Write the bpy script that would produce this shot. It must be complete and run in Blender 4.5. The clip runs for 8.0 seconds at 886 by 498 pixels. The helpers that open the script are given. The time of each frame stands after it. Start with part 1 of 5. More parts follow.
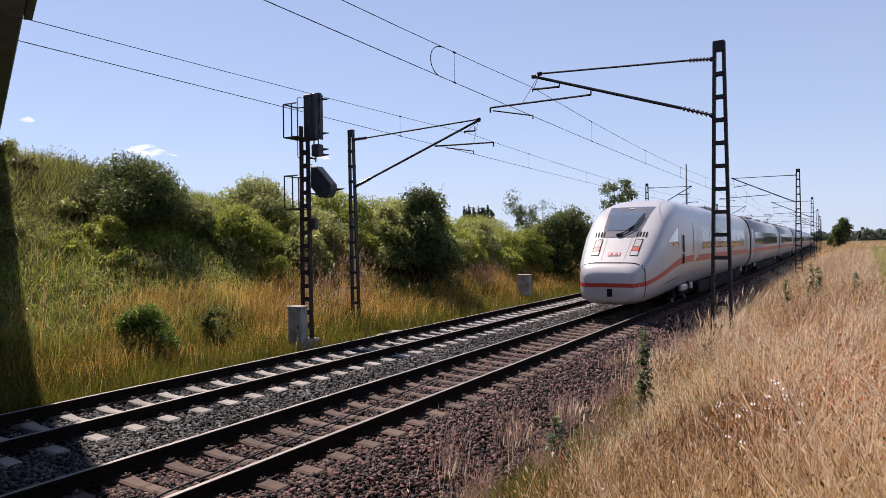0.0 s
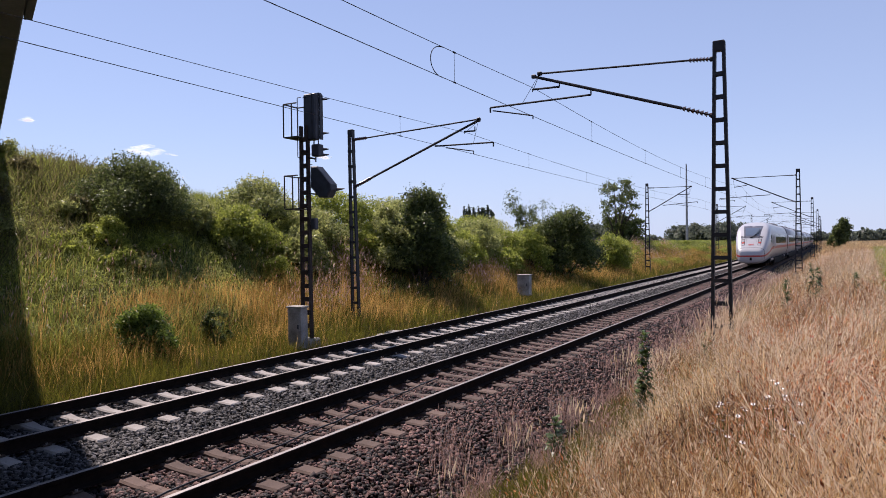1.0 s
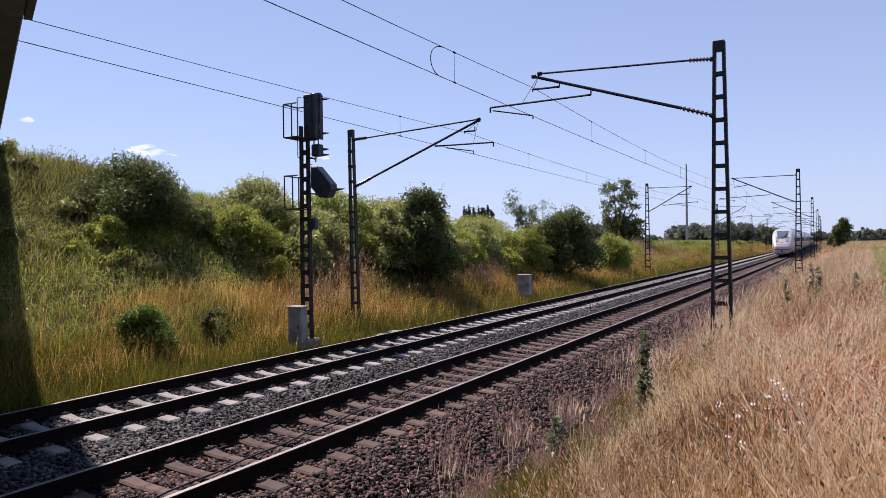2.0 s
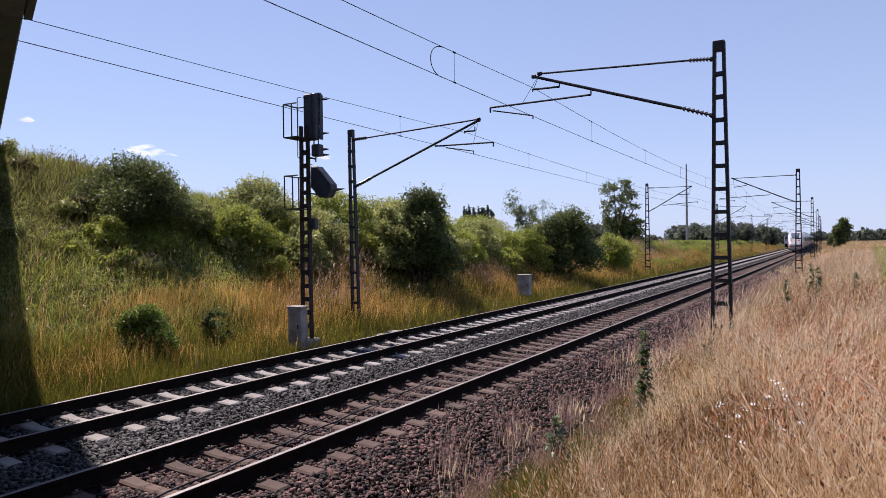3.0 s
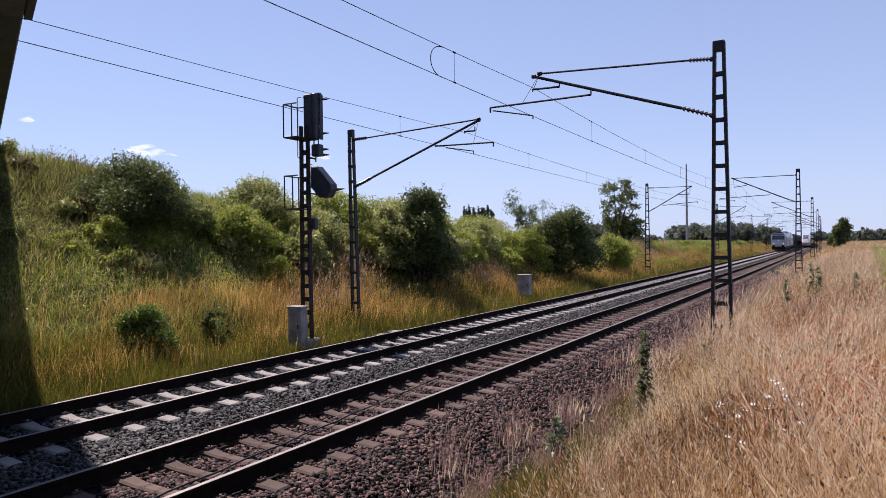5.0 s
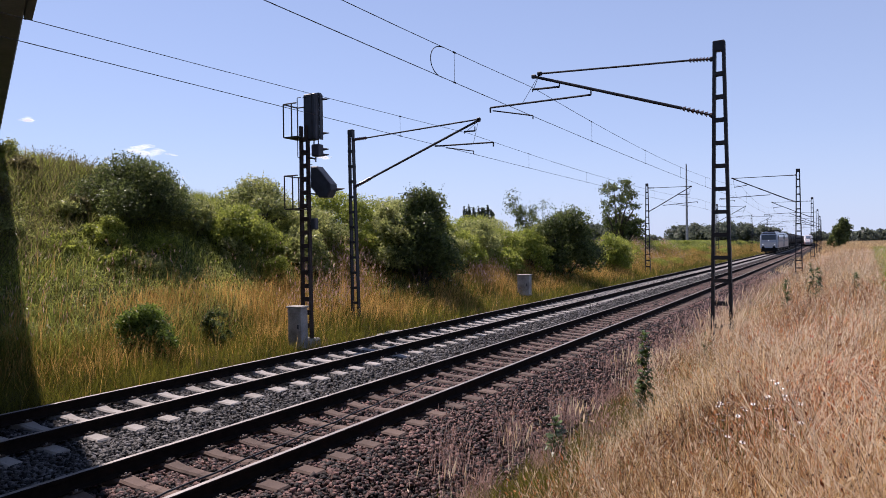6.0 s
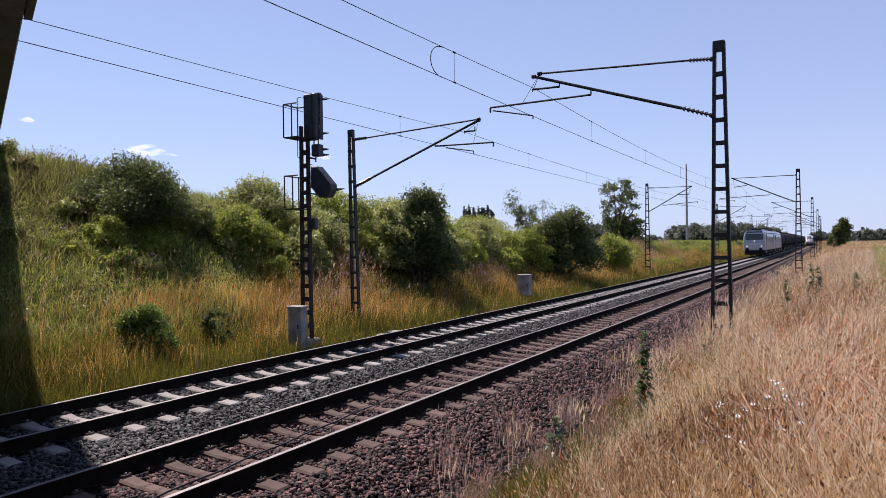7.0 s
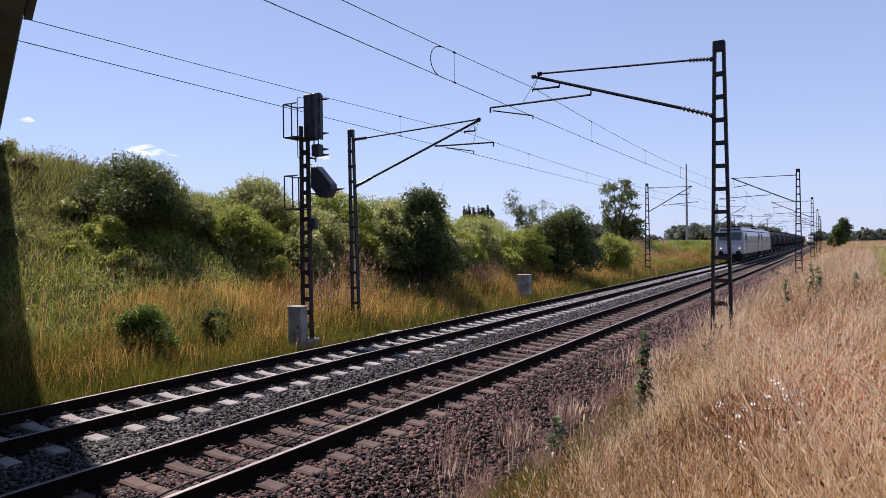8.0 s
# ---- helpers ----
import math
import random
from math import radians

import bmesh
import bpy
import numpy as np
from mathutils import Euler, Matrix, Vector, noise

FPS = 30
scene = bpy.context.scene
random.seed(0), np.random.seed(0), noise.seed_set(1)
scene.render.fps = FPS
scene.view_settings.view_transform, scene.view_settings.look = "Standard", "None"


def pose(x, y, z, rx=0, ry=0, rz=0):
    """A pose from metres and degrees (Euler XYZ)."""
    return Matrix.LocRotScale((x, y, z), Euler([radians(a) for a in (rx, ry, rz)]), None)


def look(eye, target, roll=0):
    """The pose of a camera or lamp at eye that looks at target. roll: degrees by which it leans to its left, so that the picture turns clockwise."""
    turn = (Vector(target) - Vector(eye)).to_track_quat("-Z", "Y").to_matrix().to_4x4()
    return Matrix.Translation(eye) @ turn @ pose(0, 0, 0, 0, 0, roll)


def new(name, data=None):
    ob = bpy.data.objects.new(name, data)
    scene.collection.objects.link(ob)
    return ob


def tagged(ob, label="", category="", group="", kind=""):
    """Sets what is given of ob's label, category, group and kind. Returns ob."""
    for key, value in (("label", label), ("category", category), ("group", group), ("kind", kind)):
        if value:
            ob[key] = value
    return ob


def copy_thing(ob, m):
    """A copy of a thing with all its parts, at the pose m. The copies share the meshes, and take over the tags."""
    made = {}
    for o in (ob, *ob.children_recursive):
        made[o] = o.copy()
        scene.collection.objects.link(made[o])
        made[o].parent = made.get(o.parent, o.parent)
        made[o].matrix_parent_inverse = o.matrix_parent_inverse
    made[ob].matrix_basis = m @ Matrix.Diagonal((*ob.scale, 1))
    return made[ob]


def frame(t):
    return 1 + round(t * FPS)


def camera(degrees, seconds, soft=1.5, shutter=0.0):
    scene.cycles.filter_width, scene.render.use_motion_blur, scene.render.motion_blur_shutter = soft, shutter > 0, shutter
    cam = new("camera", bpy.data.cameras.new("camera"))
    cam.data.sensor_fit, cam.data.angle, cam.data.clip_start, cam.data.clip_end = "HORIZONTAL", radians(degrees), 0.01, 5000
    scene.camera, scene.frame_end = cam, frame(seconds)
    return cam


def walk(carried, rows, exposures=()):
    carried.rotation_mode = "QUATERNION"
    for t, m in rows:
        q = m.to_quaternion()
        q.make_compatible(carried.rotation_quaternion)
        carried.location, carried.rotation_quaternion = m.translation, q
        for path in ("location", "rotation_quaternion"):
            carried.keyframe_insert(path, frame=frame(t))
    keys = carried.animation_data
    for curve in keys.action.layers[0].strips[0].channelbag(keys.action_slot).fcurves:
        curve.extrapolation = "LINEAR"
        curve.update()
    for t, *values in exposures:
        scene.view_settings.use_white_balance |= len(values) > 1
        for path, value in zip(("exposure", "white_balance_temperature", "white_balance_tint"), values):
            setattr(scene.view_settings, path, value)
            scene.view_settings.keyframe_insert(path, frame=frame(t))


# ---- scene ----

# ======== camera ========
EYE = Vector((6.45, 0.0, 2.42))
YAW, TILT, LEAN = radians(29.48), radians(-0.38), -0.81
AHEAD = Vector((-math.sin(YAW) * math.cos(TILT), math.cos(YAW) * math.cos(TILT), math.sin(TILT)))
cam = camera(64.72, 8.0, soft=0.35, shutter=0.05)
VIEW = look(EYE, EYE + AHEAD * 10, LEAN)
walk(cam, [(0.0, VIEW), (8.0, VIEW)], exposures=[(0.0, 0.41, 6830, 22), (0.4, 0.35, 6700, 24), (1.4, 0.35, 6500, 26), (8.0, 0.35, 6450, 26)])

# ======== sky, sun, exposure ========
SUN_AZ, SUN_EL = radians(-64.6), radians(57)      # azimuth from +y towards +x
sun_dir = Vector((math.sin(SUN_AZ) * math.cos(SUN_EL), math.cos(SUN_AZ) * math.cos(SUN_EL), math.sin(SUN_EL)))
world = bpy.data.worlds.new("sky")
scene.world = world
world.use_nodes = True
wt = world.node_tree
sky = wt.nodes.new("ShaderNodeTexSky")
sky.sky_type = "NISHITA"
sky.sun_disc = False
sky.sun_elevation, sky.sun_rotation = SUN_EL, SUN_AZ
sky.altitude, sky.air_density, sky.dust_density, sky.ozone_density = 300, 0.9, 0.15, 4.0
wt.nodes["Background"].inputs["Strength"].default_value = 0.10
haze = wt.nodes.new("ShaderNodeMix")           # thin summer haze evens out the blue
haze.data_type = "RGBA"
where, height, thin = wt.nodes.new("ShaderNodeTexCoord"), wt.nodes.new("ShaderNodeSeparateXYZ"), wt.nodes.new("ShaderNodeValToRGB")
wt.links.new(where.outputs["Generated"], height.inputs[0])
wt.links.new(height.outputs["Z"], thin.inputs["Fac"])
steps = thin.color_ramp.elements
steps[0].position, steps[0].color = 0.0, (0.85, 0.85, 0.85, 1)
steps[1].position, steps[1].color = 0.95, (0, 0, 0, 1)
for place, amount in ((0.14, 0.52), (0.3, 0.42)):
    steps.new(place).color = (amount, amount, amount, 1)
wt.links.new(thin.outputs["Color"], haze.inputs[0])
haze.inputs[7].default_value = (4.1, 5.3, 7.1, 1)
wt.links.new(sky.outputs["Color"], haze.inputs[6])
wt.links.new(haze.outputs[2], wt.nodes["Background"].inputs["Color"])
sun = new("sun", bpy.data.lights.new("sun", "SUN"))
sun.data.energy, sun.data.angle, sun.data.color = 5.0, radians(0.6), (1.0, 0.94, 0.84)
sun.matrix_world = look((0, 0, 60), Vector((0, 0, 60)) - sun_dir)

# ======== plan ========
TRACK_GAP = 3.56                 # between the two track centres
BEND = 3.7e-5                    # the line bends gently to -x


def bend(y):
    return -BEND * y * abs(y)


def on_track(y, x0=0.0, z=0.0):
    """Pose on the line at distance y, offset x0 from the near track's centre."""
    return pose(x0 + bend(y), y, z, 0, 0, math.degrees(math.atan(2 * BEND * abs(y))))


def smooth(a, b, v):
    t = np.clip((np.asarray(v, float) - a) / (b - a), 0, 1)
    return t * t * (3 - 2 * t)


def ground_z(x, y):
    """Height of the ground over the rails: shallow cutting, bridge ramp on one side, field on the other."""
    x, y = np.asarray(x, float), np.asarray(y, float)
    xs = x - bend_np(y)
    right = -0.62 + 1.42 * smooth(2.4, 7.5, xs)
    ramp = 1 - smooth(9, 36, y)
    crest = 2.15 + 4.1 * ramp
    foot, top = -7.6 - 0.6 * ramp, -13.2 - 7.0 * ramp
    left = -0.62 + 0.25 * smooth(-6.2, -7.6, xs) + (crest + 0.37) * smooth_lin(foot, top, xs)
    z = np.where(xs > -1, right, left)
    bump = 0.10 * np.sin(x * 0.9 + 1.3 * np.sin(y * 0.31)) * np.sin(y * 0.55 + 0.8 * np.sin(x * 0.4))
    away = smooth(2.6, 5, np.abs(xs + 1.78) - 2.6)
    return z + bump * away


def bend_np(y):
    return -BEND * y * np.abs(y)


def smooth_lin(a, b, v):
    t = np.clip((np.asarray(v, float) - a) / (b - a), 0, 1)
    return 0.6 * t + 0.4 * t * t * (3 - 2 * t)


# ======== materials ========
def material(name, dark, light, scale=6.0, rough=0.7, metal=0.0, bump=0.2, fine=40.0, spec=0.5, island=0.0,
             glow=0.0, coat=0.0, object_random=0.0, dist=0.01, ends=(0.2, 0.8)):
    """Noise-mixed surface between two base colours, with fine relief."""
    m = bpy.data.materials.new(name)
    m.use_nodes = True
    nt = m.node_tree
    b = nt.nodes["Principled BSDF"]
    tc = nt.nodes.new("ShaderNodeTexCoord")
    n1, n2 = nt.nodes.new("ShaderNodeTexNoise"), nt.nodes.new("ShaderNodeTexNoise")
    for n, s, d in ((n1, scale, 6), (n2, fine, 4)):
        n.inputs["Scale"].default_value, n.inputs["Detail"].default_value = s, d
        nt.links.new(tc.outputs["Object"], n.inputs["Vector"])
    mixf = nt.nodes.new("ShaderNodeMath")
    mixf.operation = "MULTIPLY_ADD"
    nt.links.new(n2.outputs["Fac"], mixf.inputs[0])
    mixf.inputs[1].default_value = 0.5
    half = nt.nodes.new("ShaderNodeMath")
    half.operation = "MULTIPLY_ADD"
    nt.links.new(n1.outputs["Fac"], half.inputs[0])
    half.inputs[1].default_value, half.inputs[2].default_value = 1.3, -0.4
    nt.links.new(half.outputs[0], mixf.inputs[2])
    fac = mixf.outputs[0]
    if island or object_random:
        src = nt.nodes.new("ShaderNodeNewGeometry") if island else nt.nodes.new("ShaderNodeObjectInfo")
        out = src.outputs["Random Per Island"] if island else src.outputs["Random"]
        w = island or object_random
        add = nt.nodes.new("ShaderNodeMix")
        add.inputs[0].default_value = w
        nt.links.new(fac, add.inputs[2])
        nt.links.new(out, add.inputs[3])
        fac = add.outputs[0]
    ramp = nt.nodes.new("ShaderNodeValToRGB")
    ramp.color_ramp.elements[0].position, ramp.color_ramp.elements[1].position = ends
    ramp.color_ramp.elements[0].color, ramp.color_ramp.elements[1].color = (*dark, 1), (*light, 1)
    nt.links.new(fac, ramp.inputs["Fac"])
    nt.links.new(ramp.outputs["Color"], b.inputs["Base Color"])
    b.inputs["Roughness"].default_value, b.inputs["Metallic"].default_value = rough, metal
    b.inputs["Specular IOR Level"].default_value = spec
    b.inputs["Coat Weight"].default_value = coat
    b.inputs["Coat Roughness"].default_value = 0.05
    if bump:
        bp = nt.nodes.new("ShaderNodeBump")
        bp.inputs["Strength"].default_value, bp.inputs["Distance"].default_value = bump, dist
        nt.links.new(n2.outputs["Fac"], bp.inputs["Height"])
        nt.links.new(bp.outputs["Normal"], b.inputs["Normal"])
    if glow:
        nt.links.new(ramp.outputs["Color"], b.inputs["Emission Color"])
        b.inputs["Emission Strength"].default_value = glow
    return m


def leafy(name, dark, light, rough=0.45, through_light=0.6, spread=0.7, scale=0.25, gloss=0.45):
    """Leaf or blade: diffuse and light coming through, colour by leaf and by patch."""
    m = bpy.data.materials.new(name)
    m.use_nodes = True
    nt = m.node_tree
    b = nt.nodes["Principled BSDF"]
    tc, ns = nt.nodes.new("ShaderNodeTexCoord"), nt.nodes.new("ShaderNodeTexNoise")
    ns.inputs["Scale"].default_value, ns.inputs["Detail"].default_value = scale, 4
    nt.links.new(tc.outputs["Object"], ns.inputs["Vector"])
    geo, mx = nt.nodes.new("ShaderNodeNewGeometry"), nt.nodes.new("ShaderNodeMix")
    mx.inputs[0].default_value = 0.4
    st = nt.nodes.new("ShaderNodeMath")
    st.operation = "MULTIPLY_ADD"
    st.inputs[1].default_value, st.inputs[2].default_value = 2.2, -0.6
    st.use_clamp = True
    nt.links.new(ns.outputs["Fac"], st.inputs[0])
    nt.links.new(geo.outputs["Random Per Island"], mx.inputs[2])
    nt.links.new(st.outputs[0], mx.inputs[3])
    ramp = nt.nodes.new("ShaderNodeValToRGB")
    ramp.color_ramp.elements[0].position, ramp.color_ramp.elements[1].position = 0.5 - spread / 2, 0.5 + spread / 2
    ramp.color_ramp.elements[0].color, ramp.color_ramp.elements[1].color = (*dark, 1), (*light, 1)
    nt.links.new(mx.outputs[0], ramp.inputs["Fac"])
    nt.links.new(ramp.outputs["Color"], b.inputs["Base Color"])
    b.inputs["Roughness"].default_value = rough
    b.inputs["Specular IOR Level"].default_value = gloss
    tr, mix = nt.nodes.new("ShaderNodeBsdfTranslucent"), nt.nodes.new("ShaderNodeMixShader")
    nt.links.new(ramp.outputs["Color"], tr.inputs["Color"])
    mix.inputs[0].default_value = through_light
    nt.links.new(b.outputs[0], mix.inputs[1])
    nt.links.new(tr.outputs[0], mix.inputs[2])
    nt.links.new(mix.outputs[0], nt.nodes["Material Output"].inputs["Surface"])
    return m


def ground_material():
    m = material("meadow_soil", (0.035, 0.02, 0.009), (0.13, 0.082, 0.038), scale=0.5, rough=0.95, bump=0.9, fine=9, dist=0.06, spec=0.1)
    nt = m.node_tree
    b = nt.nodes["Principled BSDF"]
    tc, sep = nt.nodes.new("ShaderNodeTexCoord"), nt.nodes.new("ShaderNodeSeparateXYZ")
    nt.links.new(tc.outputs["Object"], sep.inputs[0])
    mr = nt.nodes.new("ShaderNodeMapRange")
    mr.inputs[1].default_value, mr.inputs[2].default_value = -7.0, -13.0
    nt.links.new(sep.outputs[0], mr.inputs[0])
    mx = nt.nodes.new("ShaderNodeMix")
    mx.data_type = "RGBA"
    old = b.inputs["Base Color"].links[0].from_socket
    ns = nt.nodes.new("ShaderNodeTexNoise")
    ns.inputs["Scale"].default_value = 0.8
    nt.links.new(tc.outputs["Object"], ns.inputs["Vector"])
    gr = nt.nodes.new("ShaderNodeValToRGB")
    gr.color_ramp.elements[0].color, gr.color_ramp.elements[1].color = (0.045, 0.06, 0.016, 1), (0.15, 0.165, 0.045, 1)
    nt.links.new(ns.outputs["Fac"], gr.inputs["Fac"])
    nt.links.new(mr.outputs[0], mx.inputs[0])
    nt.links.new(old, mx.inputs[6])
    nt.links.new(gr.outputs["Color"], mx.inputs[7])
    nt.links.new(mx.outputs[2], b.inputs["Base Color"])
    return m


MAT = {
    "ground": ground_material(),
    # bed darker than its loose stones: shade of the gaps painted in
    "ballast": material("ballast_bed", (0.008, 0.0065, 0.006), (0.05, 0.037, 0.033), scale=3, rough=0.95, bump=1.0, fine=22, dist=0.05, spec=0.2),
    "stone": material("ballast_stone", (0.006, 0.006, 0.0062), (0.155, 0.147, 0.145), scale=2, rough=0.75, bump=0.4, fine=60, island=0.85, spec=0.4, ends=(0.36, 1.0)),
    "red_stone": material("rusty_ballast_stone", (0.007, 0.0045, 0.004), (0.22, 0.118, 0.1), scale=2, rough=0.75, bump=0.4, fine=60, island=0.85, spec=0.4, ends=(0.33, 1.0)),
    # near-black rust: the shade on the rail sides is in this colour
    "rail": material("shade_dark_rusty_rail", (0.006, 0.0045, 0.004), (0.018, 0.012, 0.01), scale=8, rough=0.9, metal=0.0, bump=0.3, fine=60, spec=0.08),
    "railhead": material("polished_rail_head", (0.16, 0.145, 0.135), (0.3, 0.275, 0.26), scale=3, rough=0.62, metal=0.8, bump=0.05, fine=80),
    "concrete": material("sleeper_concrete", (0.21, 0.19, 0.17), (0.38, 0.355, 0.33), scale=4, rough=0.9, bump=0.4, fine=50, object_random=0.35),
    "brown_concrete": material("rust_dusted_concrete", (0.065, 0.043, 0.034), (0.15, 0.1, 0.078), scale=4, rough=0.9, bump=0.4, fine=50, object_random=0.35),
    "clip": material("fastening_steel", (0.03, 0.02, 0.016), (0.09, 0.06, 0.045), scale=30, rough=0.7, metal=0.4),
    "mast": material("mast_dark_steel", (0.012, 0.013, 0.016), (0.035, 0.035, 0.038), scale=5, rough=0.6, metal=0.3, bump=0.2, fine=40),
    "mast_rust": material("mast_rusty_steel", (0.02, 0.013, 0.011), (0.052, 0.032, 0.025), scale=5, rough=0.8, metal=0.2, bump=0.3, fine=40),
    "insulator": material("insulator_glaze", (0.035, 0.02, 0.018), (0.07, 0.04, 0.035), scale=5, rough=0.25, bump=0),
    "wire": material("copper_wire_tarnished", (0.02, 0.02, 0.022), (0.05, 0.05, 0.052), scale=5, rough=0.6, metal=0.5, bump=0),
    "signal": material("signal_black_enamel", (0.012, 0.015, 0.022), (0.035, 0.04, 0.055), scale=4, rough=0.45, bump=0.1),
    "box": material("cabinet_grey_concrete", (0.16, 0.145, 0.13), (0.42, 0.4, 0.37), scale=3, rough=0.85, bump=0.3, fine=30),
    "bridge": material("bridge_concrete", (0.13, 0.145, 0.14), (0.22, 0.24, 0.235), scale=0.8, rough=0.9, bump=0.4, fine=12),
    "train_white": material("train_white_paint", (0.40, 0.40, 0.415), (0.47, 0.47, 0.48), scale=0.6, rough=0.35, bump=0.0, coat=0.25),
    "train_red": material("train_red_paint", (0.40, 0.025, 0.014), (0.47, 0.035, 0.02), scale=1, rough=0.4, bump=0.0, coat=0.1),
    "train_glass": material("train_tinted_glass", (0.02, 0.028, 0.035), (0.04, 0.05, 0.06), scale=0.4, rough=0.08, bump=0.0, spec=0.6, coat=0.0),
    # blue-grey base adds the sky's reflection to the glass colour
    "screen_glass": material("sky_toned_glass", (0.10, 0.13, 0.17), (0.13, 0.16, 0.20), scale=0.4, rough=0.05, bump=0.0, spec=0.8, coat=1.0),
    "screen_frame": material("windscreen_surround", (0.10, 0.10, 0.115), (0.14, 0.14, 0.155), scale=2, rough=0.25, bump=0.0, coat=0.5),
    "train_grey": material("train_grey_panel", (0.22, 0.22, 0.23), (0.32, 0.32, 0.33), scale=2, rough=0.5, bump=0.05),
    "train_dark": material("underframe_black", (0.006, 0.006, 0.007), (0.016, 0.016, 0.016), scale=4, rough=0.85, bump=0.2, spec=0.15),
    "wheel": material("wheel_steel", (0.08, 0.07, 0.065), (0.18, 0.16, 0.15), scale=6, rough=0.5, metal=0.7),
    "loco_blue": material("loco_silver_blue_paint", (0.25, 0.28, 0.34), (0.33, 0.36, 0.42), scale=0.8, rough=0.35, bump=0.0, coat=0.5),
    "loco_peach": material("loco_dusty_lower_panel", (0.27, 0.23, 0.22), (0.36, 0.30, 0.28), scale=1.2, rough=0.4, bump=0.05),
    "tank": material("tank_wagon_sooty_paint", (0.01, 0.0095, 0.0095), (0.032, 0.03, 0.029), scale=1.5, rough=0.8, bump=0.15, spec=0.2),
    "lamp": material("lamp_lens_glow", (1.0, 0.95, 0.85), (1.0, 0.97, 0.9), rough=0.2, bump=0, glow=0.9),
    "bark": material("bark", (0.03, 0.024, 0.018), (0.10, 0.08, 0.06), scale=4, rough=0.95, bump=0.8, fine=25, dist=0.03),
    "leaf": leafy("bush_leaf", (0.125, 0.155, 0.04), (0.5, 0.515, 0.18), rough=0.38, through_light=0.66, gloss=0.9),
    "leaf_light": leafy("light_bush_leaf", (0.135, 0.175, 0.026), (0.47, 0.51, 0.1)),
    "leaf_dark": leafy("dark_bush_leaf", (0.035, 0.055, 0.015), (0.19, 0.23, 0.07), rough=0.42, gloss=0.6),
    "leaf_olive": leafy("olive_shrub_leaf", (0.09, 0.085, 0.03), (0.26, 0.23, 0.10)),
    "leaf_green": leafy("fresh_shrub_leaf", (0.05, 0.09, 0.014), (0.26, 0.34, 0.06), gloss=0.6),
    "leaf_amber": leafy("amber_bush_leaf", (0.16, 0.13, 0.02), (0.5, 0.34, 0.06)),
    # distance haze is put into the leaf colour: greyer and lighter
    "leaf_far": leafy("hazed_far_tree_leaf", (0.085, 0.105, 0.08), (0.2, 0.225, 0.16), scale=0.06),
    "straw": leafy("straw_blade", (0.19, 0.08, 0.022), (1.0, 0.76, 0.4), through_light=0.45, scale=0.5, spread=0.55),
    "straw_head": leafy("seed_head", (0.28, 0.14, 0.06), (0.88, 0.6, 0.3), through_light=0.5, scale=0.5),
    "green_blade": leafy("green_blade", (0.03, 0.038, 0.005), (0.25, 0.235, 0.034), through_light=0.5, scale=0.5),
    "gold_blade": leafy("golden_grass_blade", (0.16, 0.09, 0.018), (0.82, 0.52, 0.17), through_light=0.5, scale=0.4),
    "verge_blade": leafy("slope_grass_blade", (0.085, 0.118, 0.024), (0.4, 0.43, 0.1), scale=0.3),
    "pale_stalk": leafy("pale_dry_stalk", (0.74, 0.54, 0.34), (1.0, 0.92, 0.72), through_light=0.4),
    "dead_flower": leafy("withered_flower_head", (0.02, 0.011, 0.008), (0.12, 0.06, 0.038), through_light=0.2),
    "pink_straw": leafy("pinkish_dry_tuft", (0.34, 0.2, 0.16), (0.78, 0.58, 0.5), through_light=0.4),
    "rust_straw": leafy("rusty_dry_blade", (0.09, 0.026, 0.009), (0.95, 0.42, 0.18), through_light=0.5, scale=0.5, spread=0.5),
    "weed_leaf": leafy("thistle_leaf", (0.03, 0.055, 0.008), (0.13, 0.2, 0.04), through_light=0.35),
    "bolt": material("worn_bolt_steel", (0.4, 0.4, 0.4), (0.6, 0.6, 0.6), scale=30, rough=0.3, metal=0.9, bump=0),
    "poppy": material("poppy_petal", (0.65, 0.03, 0.015), (0.75, 0.08, 0.03), scale=20, rough=0.6, bump=0),
    "daisy": material("white_petal", (0.75, 0.74, 0.70), (0.82, 0.82, 0.8), scale=20, rough=0.6, bump=0),
}


# ======== mesh helpers ========
def box(bm, cx, cy, cz, sx, sy, sz, m=None, bevel=0.0):
    r = bmesh.ops.create_cube(bm, size=1.0)
    bmesh.ops.scale(bm, vec=(sx, sy, sz), verts=r["verts"])
    if bevel:
        es = list({e for v in r["verts"] for e in v.link_edges})
        bv = bmesh.ops.bevel(bm, geom=es, offset=bevel, segments=1, affect="EDGES")
        vs = list({v for f in bv["faces"] for v in f.verts} | {v for v in r["verts"] if v.is_valid})
    else:
        vs = r["verts"]
    if m is not None:
        bmesh.ops.transform(bm, matrix=m, verts=vs)
    bmesh.ops.translate(bm, vec=(cx, cy, cz), verts=vs)
    return vs


def tube(bm, a, b, r0, r1=None, n=8, caps=True):
    a, b = Vector(a), Vector(b)
    r1 = r0 if r1 is None else r1
    d = b - a
    q = d.to_track_quat("Z", "Y").to_matrix()
    rings = []
    for p, r in ((a, r0), (b, r1)):
        rings.append([bm.verts.new(p + q @ Vector((r * math.cos(2 * math.pi * i / n), r * math.sin(2 * math.pi * i / n), 0))) for i in range(n)])
    for i in range(n):
        bm.faces.new((rings[0][i], rings[0][(i + 1) % n], rings[1][(i + 1) % n], rings[1][i]))
    if caps and n > 2:
        bm.faces.new(rings[0][::-1])
        bm.faces.new(rings[1])


